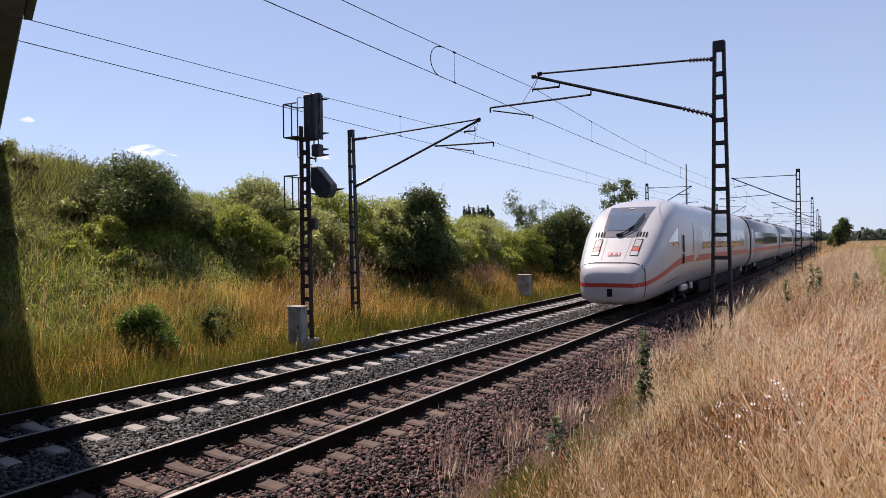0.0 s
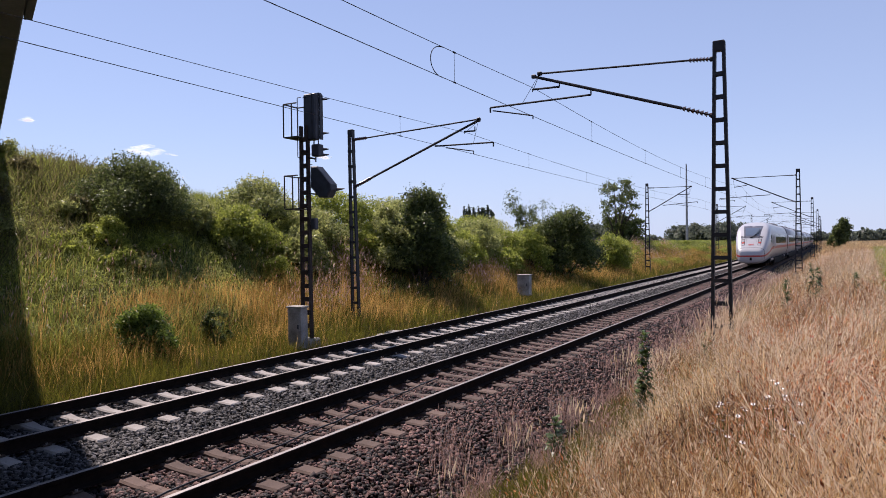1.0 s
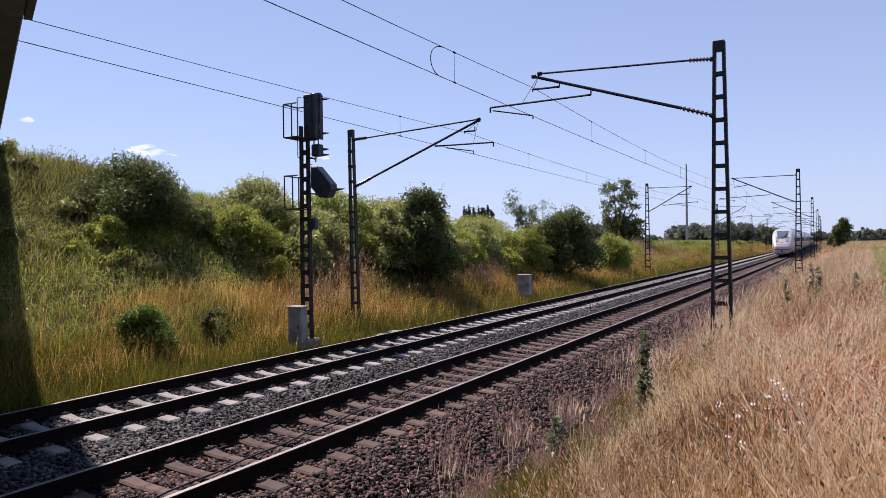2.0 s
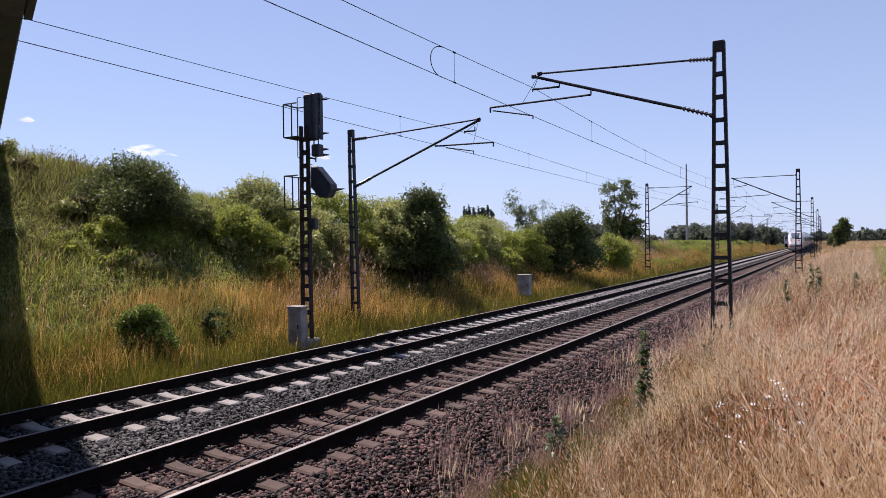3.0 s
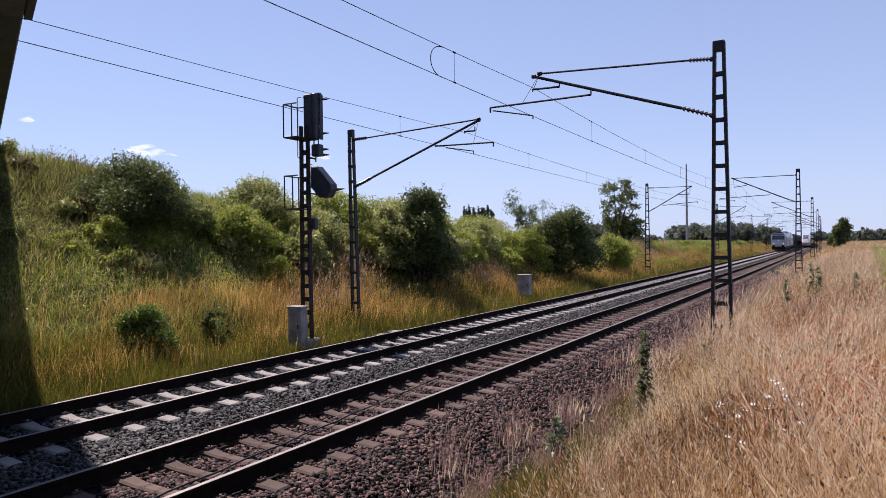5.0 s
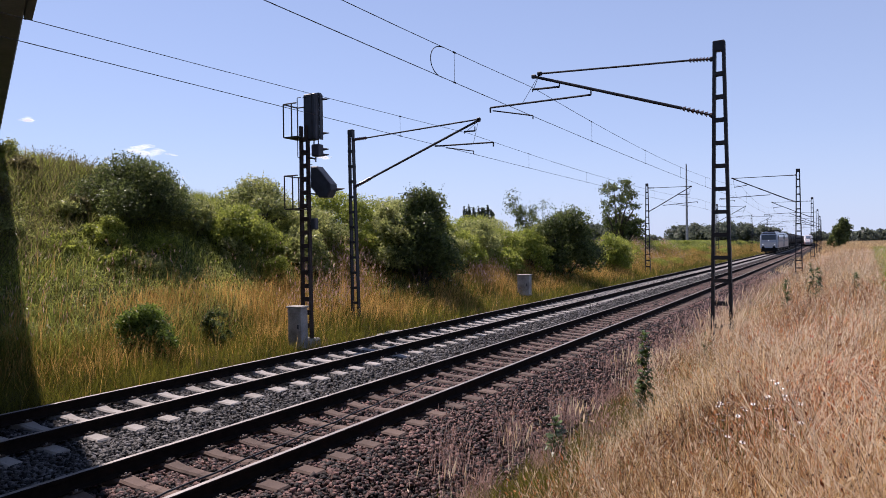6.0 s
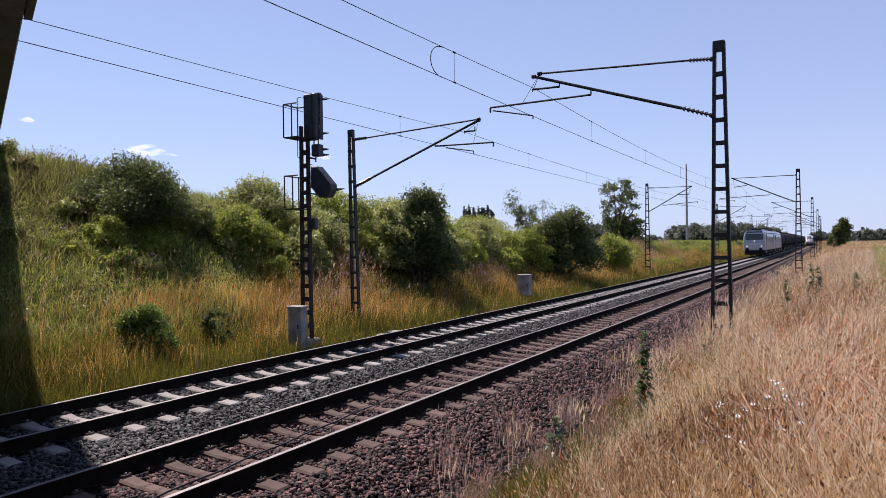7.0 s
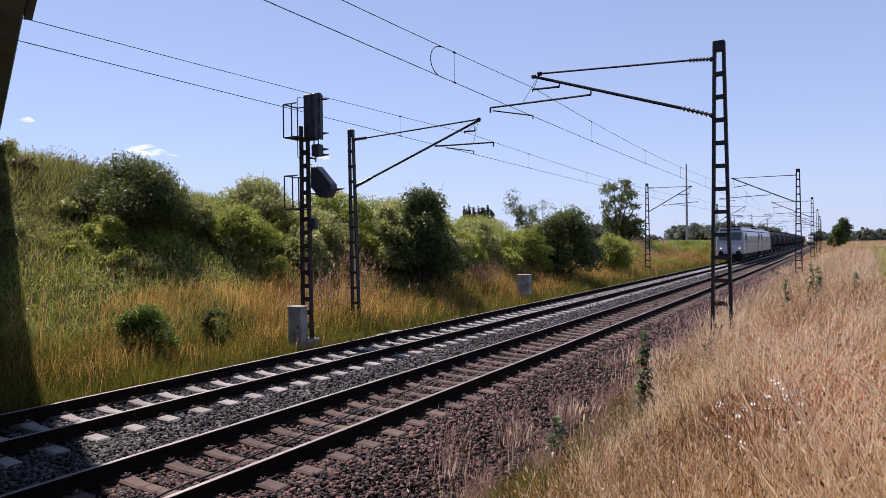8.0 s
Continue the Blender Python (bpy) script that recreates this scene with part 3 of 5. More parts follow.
def body_z(s, x):
    w, t, b = nose(s)
    zc, h = (t + b) / 2, (t - b) / 2
    k = min(abs(x) / w, 0.999)
    p = roof_power(s)
    return zc + h * (1 - k ** p) ** (1 / p)


def body_ring(s, n=56):
    w, t, b = nose(s)
    zc, h = (t + b) / 2, (t - b) / 2
    ring = []
    for i in range(n):
        a = 2 * math.pi * i / n
        c, sn = math.cos(a), math.sin(a)
        p = roof_power(s) if sn > 0 else 3.4
        ring.append((w * math.copysign(abs(c) ** (2 / p), c), s, zc + h * math.copysign(abs(sn) ** (2 / p), sn)))
    return ring


def side_patch(bm, side, s0, s1, z0, z1, out=0.006, ns=2, nz=4):
    """A panel that follows the body's side; z0 and z1 may be functions of s."""
    rows = []
    for i in range(ns + 1):
        s = s0 + (s1 - s0) * i / ns
        a, b = (z0(s) if callable(z0) else z0), (z1(s) if callable(z1) else z1)
        rows.append([(side * body_x(s, a + (b - a) * k / nz, out), s, a + (b - a) * k / nz) for k in range(nz + 1)])
    grid(bm, rows)


def top_patch(bm, s0, s1, x0, x1, out=0.008, ns=8, nx=10):
    """A panel that follows the sloping front."""
    rows = []
    for i in range(ns + 1):
        s = s0 + (s1 - s0) * i / ns
        a, b = (x0(s) if callable(x0) else x0), (x1(s) if callable(x1) else x1)
        row = []
        for k in range(nx + 1):
            x = a + (b - a) * k / nx
            row.append((x, s - out * 0.5, body_z(s, x) + out))
        rows.append(row)
    grid(bm, rows)


def wheel_mesh():
    bm = bmesh.new()
    tube(bm, (-0.07, 0, 0), (0.07, 0, 0), 0.46, n=20)
    tube(bm, (-0.09, 0, 0), (-0.07, 0, 0), 0.48, n=20)
    tube(bm, (0.07, 0, 0), (0.12, 0, 0), 0.14, n=12)
    return as_mesh("wheel", bm, MAT["wheel"])


WHEEL = wheel_mesh()


def add_bogie(car, y, base=2.5):
    bm = bmesh.new()
    for s in (-1, 1):
        box(bm, s * 1.0, y, 0.55, 0.16, base + 0.9, 0.26, bevel=0.04)
        for d in (-base / 2, base / 2):
            box(bm, s * 1.06, y + d, 0.48, 0.14, 0.34, 0.34, bevel=0.05)
        box(bm, s * 1.05, y, 0.78, 0.22, 0.5, 0.3, bevel=0.06)
    box(bm, 0, y, 0.6, 1.9, 0.5, 0.3, bevel=0.03)
    part("bogie", bm, MAT["train_dark"], car)
    for s in (-1, 1):
        bm = bmesh.new()
        box(bm, s * 1.24, y + 0.2, 0.62, 0.10, 0.36, 0.26, bevel=0.03)
        part("damper", bm, MAT["train_white"], car, "pale damper on the bogie")
    for d in (-base / 2, base / 2):
        for s in (-1, 1):
            part("wheel", WHEEL, None, car, at=pose(s * 0.74, y + d, 0.46, 0, 0, 0 if s > 0 else 180))


def window_mesh(side, s0, s1, z0, z1):
    bm = bmesh.new()
    side_patch(bm, side, s0, s1, z0, z1, 0.006, 1, 3)
    return bm


def build_coach(first):
    """A coach, origin at its front end on the rails, running to +y; first: the end car with the nose."""
    L = 28.4
    car = thing("train_car", "white express train end car with streamlined nose" if first else "white express train car with red stripe", "train car", group="express train")
    base = 0.0 if first else 20.0
    off = -base
    bm = bmesh.new()
    st = [0.0, 0.04, 0.12, 0.22, 0.35, 0.5, 0.7, 0.95, 1.2, 1.5, 1.8, 2.2, 2.6, 3.1, 3.6, 4.2, 4.8, 5.5, 6.2, 7.0, 8.0, 18.0, L] if first else [base, base + L / 2, base + L]
    loft(bm, [[(x, y + off, z) for x, y, z in body_ring(s)] for s in st])
    part("body", bm, MAT["train_white"], car, soft=True)

    def shifted(bm2):
        bmesh.ops.translate(bm2, vec=(0, off, 0), verts=bm2.verts)
        return bm2

    start = base + (7.2 if first else 0.3)
    end = base + L - 0.3
    for side in (-1, 1):
        if first:
            bm = bmesh.new()
            z_mid = lambda s: np.interp(s, [0.4, 1.0, 2.0, 3.0, 4.2, 6.0, 7.2], [1.07, 1.17, 1.35, 1.53, 1.66, 1.72, 1.72])
            side_patch(bm, side, 0.45, 7.2, lambda s: float(z_mid(s)) - 0.07 - 0.05 * float(smooth(0.5, 5, s)), lambda s: float(z_mid(s)) + 0.07 + 0.06 * float(smooth(0.5, 5, s)), 0.006, 24, 2)
            part("stripe", bm, MAT["train_red"], car, "red stripe sweeping up from the nose")
            bm = bmesh.new()
            side_patch(bm, side, 2.5, 4.0, lambda s: 2.36 - 0.14 * (s - 2.5), lambda s: 2.44 + 0.36 * (s - 2.5), 0.006, 8, 3)
            part("cab_window", bm, MAT["screen_glass"], car, "tinted cab side window")
            bm = bmesh.new()
            side_patch(bm, side, 4.0, 4.06, 2.0, 3.0, 0.008, 1, 5)
            part("cab_door_seam", bm, MAT["train_grey"], car)
            for z_lo, z_hi in ((2.0, 2.65), (1.58, 1.95)):
                bm = bmesh.new()
                side_patch(bm, side, 4.75, 5.0, z_lo, z_hi, 0.03, 1, 3)
                part("cab_mirror", bm, MAT["train_dark"], car, "black camera mirror")
            bm = bmesh.new()
            side_patch(bm, side, 2.1, 4.4, lambda s: 0.98 + 0.05 * (s - 2.1), lambda s: 1.0 + 0.05 * (s - 2.1), 0.008, 6, 1)
            part("skirt_seam", bm, MAT["train_dark"], car)
            bm = bmesh.new()
            box(bm, side * 1.22, 5.9, 0.62, 0.16, 1.1, 0.24, bevel=0.05)
            part("bogie_cover", bm, MAT["train_white"], car, "pale bogie cover")
        bm = bmesh.new()
        side_patch(bm, side, start, end, 1.59, 1.85, 0.006, 4, 2)
        part("stripe", shifted(bm), MAT["train_red"], car, "red stripe below the windows")
        doors = (base + 7.6, base + L - 1.6) if first else (base + 1.5, base + L - 1.6)
        for d in doors:
            bm = bmesh.new()
            side_patch(bm, side, d - 0.5, d + 0.5, 0.5, 3.15, 0.009, 1, 8)
            door = part("door", shifted(bm), MAT["train_white"], car, "white plug door")
            for e in (-0.5, 0.5):
                bm = bmesh.new()
                side_patch(bm, side, d + e - 0.02, d + e + 0.02, 0.5, 3.15, 0.011, 1, 8)
                part("seam", shifted(bm), MAT["train_grey"], door)
            part("door_window", shifted(window_mesh(side, d - 0.25, d + 0.25, 2.1, 2.95)), MAT["train_glass"], door, "dark door pane")
        w0 = base + (9.2 if first else 3.0)
        n = int((base + L - 3.0 - w0) / 1.95)
        for i in range(n):
            a = w0 + i * 1.95
            part("window", shifted(window_mesh(side, a, a + 1.88, 2.08, 3.0)), MAT["train_glass"], car, "dark tinted window")
        bm = bmesh.new()
        for a in np.arange(base + (9 if first else 5.5), base + L - 5, 3.0):
            box(bm, side * 1.18, a + off + 1.3, 0.42, 0.24, 2.8, 0.5, bevel=0.04)
        part("underfloor_box", bm, MAT["train_dark"], car)
    bm = bmesh.new()
    box(bm, 0, (L + (4 if first else 0)) / 2, 0.5, 2.0, L - (6 if first else 2), 0.5)
    part("underframe", bm, MAT["train_dark"], car)
    bm = bmesh.new()
    for y in ((16.0, 21.0) if first else (6.0, 14.0, 22.0)):
        box(bm, 0, y, 4.08, 1.5, 3.2, 0.14, bevel=0.05)
    part("roof_unit", bm, MAT["train_grey"], car)
    for y in (7.2 if first else 4.2, L - 4.2):
        add_bogie(car, y)
    bm = bmesh.new()
    ring = [(x * 0.9, y, (z - 2) * 0.9 + 2) for x, y, z in body_ring(30.0)]
    loft(bm, [[(x, L - 0.05, z) for x, y, z in ring], [(x, L + 0.4, z) for x, y, z in ring]])
    part("gangway", bm, MAT["train_dark"], car, "black rubber gangway")
    # added dark ring on the body end, widens the black gap between cars
    bm = bmesh.new()
    ring = [(x * 1.012, y, (z - 2) * 1.012 + 2) for x, y, z in body_ring(30.0)]
    loft(bm, [[(x, L - 0.42, z) for x, y, z in ring], [(x, L + 0.10, z) for x, y, z in ring]])
    part("gap_ring", bm, MAT["train_dark"], car, "dark ring added to widen the black gap between cars")
    if first:
        bm = bmesh.new()
        top_patch(bm, 1.42, 3.30, lambda s: -0.62 - 0.10 * (s - 1.42), lambda s: 0.62 + 0.10 * (s - 1.42))
        frame_ = part("windscreen_frame", bm, MAT["screen_frame"], car, "dark grey windscreen surround")
        bm = bmesh.new()
        top_patch(bm, 1.72, 2.86, lambda s: -0.54 - 0.08 * (s - 1.7), lambda s: 0.54 + 0.08 * (s - 1.7), out=0.016)
        part("windscreen", bm, MAT["screen_glass"], frame_, "raked windscreen reflecting the sky")
        bm = bmesh.new()
        top_patch(bm, 3.06, 3.16, lambda s: -0.1, lambda s: 0.1, out=0.02, ns=1, nx=2)
        part("top_lamp", bm, MAT["train_grey"], frame_, "small lamp over the windscreen")
        on_nose = lambda x, q, lift: Vector((x, q - lift * 0.6, body_z(q, x) + lift))
        for arm in (((0.02, 1.52), (0.34, 1.80), (0.56, 2.62)), ((0.06, 1.46), (0.44, 1.74), (0.62, 2.40)), ((-0.12, 1.50), (0.14, 1.62), (0.40, 1.98))):
            bm = bmesh.new()
            for (xa, sa), (xb, sb) in zip(arm, arm[1:]):
                for k in range(3):
                    f0, f1 = k / 3, (k + 1) / 3
                    tube(bm, on_nose(xa + (xb - xa) * f0, sa + (sb - sa) * f0, 0.045), on_nose(xa + (xb - xa) * f1, sa + (sb - sa) * f1, 0.045), 0.017, n=6)
            part("wiper", bm, MAT["train_dark"], car, "black windscreen wiper")
        bm = bmesh.new()
        hub = on_nose(-0.04, 1.50, 0.03)
        box(bm, hub.x, hub.y, hub.z, 0.20, 0.14, 0.10, bevel=0.03)
        part("wiper_motor", bm, MAT["train_dark"], car, "black wiper drive")
        for side in (-1, 1):
            def strip(x0, x1, s0, s1, out, mat, nm, parent, label=""):
                bm2 = bmesh.new()
                top_patch(bm2, s0, s1, *((lambda q: x0 + 0.05 * (q - 1), lambda q: x1 + 0.05 * (q - 1)) if side > 0 else (lambda q: -x1 - 0.05 * (q - 1), lambda q: -x0 - 0.05 * (q - 1))), out=out, ns=4, nx=4)
                return part(nm, bm2, MAT[mat], parent, label)
            lampcase = strip(0.53, 0.80, 0.62, 1.34, 0.010, "train_dark", "lamp_housing", car, "dark-edged lamp housing")
            strip(0.55, 0.78, 0.64, 0.80, 0.016, "train_white", "lamp_panel", lampcase)
            strip(0.56, 0.77, 0.82, 0.98, 0.018, "train_red", "tail_lamp", lampcase, "red tail lamp")
            strip(0.56, 0.77, 1.00, 1.30, 0.018, "train_grey", "headlamp_glass", lampcase, "grey unlit headlamp")
            for k in range(4):
                strip(0.52 + 0.1 * k, 0.565 + 0.1 * k, 1.44, 1.66, 0.014, "train_dark", "vent", car)
            strip(0.40, 0.412, 0.40, 1.42, 0.008, "train_grey", "panel_seam", car)
        # nose: red band, hood seam, coupler flap
        bm = bmesh.new()
        box(bm, 0, -0.004, 1.02, 2 * body_x(0.0, 1.02) - 0.01, 0.02, 0.13)
        part("stripe", bm, MAT["train_red"], car, "red nose band")
        for side in (-1, 1):
            bm = bmesh.new()
            side_patch(bm, side, 0.0, 0.46, lambda s: 0.955 + 0.1 * s, lambda s: 1.085 + 0.12 * s, 0.006, 10, 2)
            part("stripe", bm, MAT["train_red"], car, "red nose band")
        bm = bmesh.new()
        box(bm, 0.02, -0.006, 0.78, 0.17, 0.02, 0.26, bevel=0.008)
        part("coupler_flap", bm, MAT["train_dark"], car, "black coupler opening")
        bm = bmesh.new()
        top_patch(bm, 0.30, 0.335, lambda s: -1.02, lambda s: 1.02, out=0.006, ns=1, nx=16)
        part("hood_seam", bm, MAT["train_dark"], car, "dark hood seam")
        bm = bmesh.new()
        top_patch(bm, 0.60, 0.78, lambda s: -0.21, lambda s: 0.21, out=0.010, ns=2, nx=4)
        plate = part("emblem", bm, MAT["train_red"], car, "small red-rimmed emblem")
        bm = bmesh.new()
        top_patch(bm, 0.62, 0.76, lambda s: -0.185, lambda s: 0.185, out=0.016, ns=2, nx=4)
        field = part("field", bm, MAT["train_white"], plate, "white field")
        for xa in (-0.13, 0.03):
            bm = bmesh.new()
            top_patch(bm, 0.645, 0.735, lambda s, q=xa: q, lambda s, q=xa: q + 0.10, out=0.022, ns=2, nx=2)
            part("mark", bm, MAT["train_red"], plate)
        for side in (-1, 1):
            bm = bmesh.new()
            rows = [[(side * body_x(s, z, 0.008), s, z) for z in np.linspace(0.40, 1.66, 12)] for s in (0.33, 0.365)]
            grid(bm, rows)
            part("nose_seam", bm, MAT["train_dark"], car, "dark seam round the nose flap")
    return car


END_CAR = build_coach(True)
MID_CAR = build_coach(False)
EXPRESS = [END_CAR, MID_CAR] + [copy_thing(MID_CAR, pose(0, 0, 0)) for _ in range(9)]


# ======== freight train ========
def build_loco():
    L = 18.9
    loco = thing("locomotive", "silver-blue electric freight locomotive with sooty underframe", "locomotive", group="freight train")
    bm = bmesh.new()
    sect = [(-1.45, 0.95), (1.45, 0.95), (1.45, 2.9), (1.32, 3.35), (1.05, 3.78), (-1.05, 3.78), (-1.32, 3.35), (-1.45, 2.9)]

    def ring(y, lean=0.0, k=1.0):
        return [(x * k, y + lean * max(0, z - 2.0), z) for x, z in sect]
    loft(bm, [ring(0.0, 0.16, 0.93), ring(0.35, 0.16, 1.0), ring(L - 0.35, -0.16, 1.0), ring(L, -0.16, 0.93)])
    body = part("body", bm, MAT["loco_blue"], loco)
    bm = bmesh.new()
    for s in (-1, 1):
        box(bm, s * 1.454, L / 2, 1.55, 0.012, L - 5.4, 1.05)
    part("lower_panel", bm, MAT["loco_peach"], loco, "dusty lower side panels")
    for end, sg in ((0.0, -1), (L, 1)):
        bm = bmesh.new()
        box(bm, 0, end - sg * (0.16 * 0.85) + sg * 0.02, 2.85, 2.3, 0.03, 0.85, Matrix.Rotation(sg * 0.16, 4, "X"), 0.01)
        part("windscreen", bm, MAT["train_glass"], loco, "dark cab windscreen")
        for s in (-1, 1):
            bm = bmesh.new()
            tube(bm, (s * 0.95, end - sg * 0.02, 1.55), (s * 0.95, end + sg * 0.03, 1.55), 0.085, n=14)
            part("headlamp", bm, MAT["lamp"], loco, "lit round headlamp")
            bm = bmesh.new()
            tube(bm, (s * 0.88, end, 1.06), (s * 0.88, end + sg * 0.5, 1.06), 0.09, n=10)
            tube(bm, (s * 0.88, end + sg * 0.5, 1.06), (s * 0.88, end + sg * 0.56, 1.06), 0.24, n=14)
            part("buffer", bm, MAT["train_dark"], loco, "black buffer")
            bm = bmesh.new()
            box(bm, s * 1.455, end - sg * 1.5, 2.75, 0.014, 0.9, 0.8)
            part("cab_window", bm, MAT["train_glass"], loco)
        bm = bmesh.new()
        tube(bm, (0, end + sg * 0.02, 2.28), (0, end - sg * 0.2, 2.28), 0.07, n=12)
        part("headlamp", bm, MAT["lamp"], loco, "lit headlamp below the windscreen")
        bm = bmesh.new()
        box(bm, 0, end + sg * 0.05, 0.62, 2.5, 0.25, 0.62, bevel=0.05)
        part("buffer_beam", bm, MAT["train_dark"], loco, "black buffer beam with plough")
        for s in (-1, 1):
            bm = bmesh.new()
            box(bm, s * 1.455, end - sg * 2.35, 2.2, 0.02, 0.6, 2.2, bevel=0.005)
            part("cab_door", bm, MAT["screen_frame"], loco, "dark blue cab door")
            bm = bmesh.new()
            tube(bm, (s * 1.49, end - sg * 2.02, 1.1), (s * 1.49, end - sg * 2.02, 2.6), 0.018, n=6)
            part("grab_rail", bm, MAT["bolt"], loco)
        bm = bmesh.new()
        box(bm, 0, end + sg * 0.006, 1.55, 2.3, 0.02, 0.8, bevel=0.006)
        part("front_panel", bm, MAT["train_white"], loco, "pale lower front panel")
        bm = bmesh.new()
        box(bm, 0, end - sg * 0.27, 3.56, 2.1, 0.1, 0.14, bevel=0.02)
        part("roof_lip", bm, MAT["train_dark"], loco, "dark lip over the windscreen")
    for s in (-1, 1):
        for k in range(6):
            bm = bmesh.new()
            box(bm, s * 1.455, 4.2 + 2.1 * k, 2.55, 0.02, 1.5, 0.55, bevel=0.005)
            part("side_grille", bm, MAT["loco_peach"], loco, "dusty ventilation grille")
        bm = bmesh.new()
        box(bm, s * 1.30, L / 2, 3.42, 0.08, L - 1.6, 0.08)
        part("roof_edge", bm, MAT["train_dark"], loco)
    bm = bmesh.new()
    box(bm, 0, L / 2, 0.7, 2.5, L - 1.5, 0.5, bevel=0.04)
    part("underframe", bm, MAT["train_dark"], loco)
    bm = bmesh.new()
    for y in (5.5, 9.4, 13.2):
        box(bm, 0, y, 3.86, 1.6, 2.6, 0.25, bevel=0.05)
    part("roof_unit", bm, MAT["train_grey"], loco)
    for y in (4.2, L - 4.2):
        add_bogie(loco, y, 2.6)
    return loco


def add_pantograph(loco, y, up):
    bm = bmesh.new()
    box(bm, 0, y, 3.98, 1.3, 1.6, 0.10, bevel=0.02)
    top = 5.2 if up else 4.25
    knee = (0, y + 1.0, 4.7 if up else 4.15)
    tube(bm, (0, y - 0.5, 4.05), knee, 0.04, n=6)
    tube(bm, knee, (0, y - 0.1, top), 0.03, n=6)
    for d in (-0.15, 0.15):
        tube(bm, (-0.8, y - 0.1 + d, top), (0.8, y - 0.1 + d, top), 0.025, n=6)
        for s in (-1, 1):
            tube(bm, (s * 0.8, y - 0.1 + d, top), (s * 0.97, y - 0.1 + d, top - 0.18), 0.02, n=6)
    part("pantograph", bm, MAT["train_dark"], loco, "raised pantograph" if up else "lowered pantograph")


def build_tank_wagon():
    L = 14.6
    wagon = thing("tank_wagon", "sooty black tank wagon", "tank wagon", group="freight train")
    bm = bmesh.new()
    rings = []
    for y, r in ((0.7, 0.35), (0.8, 0.9), (1.0, 1.22), (1.3, 1.40), (L - 1.3, 1.40), (L - 1.0, 1.22), (L - 0.8, 0.9), (L - 0.7, 0.35)):
        rings.append([(r * math.cos(2 * math.pi * i / 20), y, 2.45 + r * math.sin(2 * math.pi * i / 20)) for i in range(20)])
    loft(bm, rings)
    part("tank", bm, MAT["tank"], wagon, soft=True)
    bm = bmesh.new()
    tube(bm, (0, L / 2, 3.7), (0, L / 2, 4.05), 0.35, n=14)
    part("manhole", bm, MAT["tank"], wagon)
    bm = bmesh.new()
    box(bm, 0, L / 2, 3.92, 0.7, 4.5, 0.05)
    part("walkway", bm, MAT["train_dark"], wagon)
    bm = bmesh.new()
    box(bm, 0, L / 2, 1.0, 2.3, L - 0.2, 0.22, bevel=0.02)
    for y in (2.2, L - 2.2):
        box(bm, 0, y, 1.35, 2.2, 0.5, 0.7, bevel=0.03)
    part("underframe", bm, MAT["train_dark"], wagon)
    for y in (2.4, L - 2.4):
        add_bogie(wagon, y, 1.8)
    for s in (-1, 1):
        bm = bmesh.new()
        tube(bm, (s * 0.88, -0.1, 1.06), (s * 0.88, 0.1, 1.06), 0.22, n=12)
        part("buffer", bm, MAT["train_dark"], wagon)
    return wagon


LOCO = build_loco()
LOCO_2 = copy_thing(LOCO, pose(0, 0, 0))
add_pantograph(LOCO, 3.6, True)
add_pantograph(LOCO, 15.3, False)
add_pantograph(LOCO_2, 3.6, False)
add_pantograph(LOCO_2, 15.3, False)
WAGON = build_tank_wagon()
WAGONS = [WAGON] + [copy_thing(WAGON, pose(0, 0, 0)) for _ in range(16)]


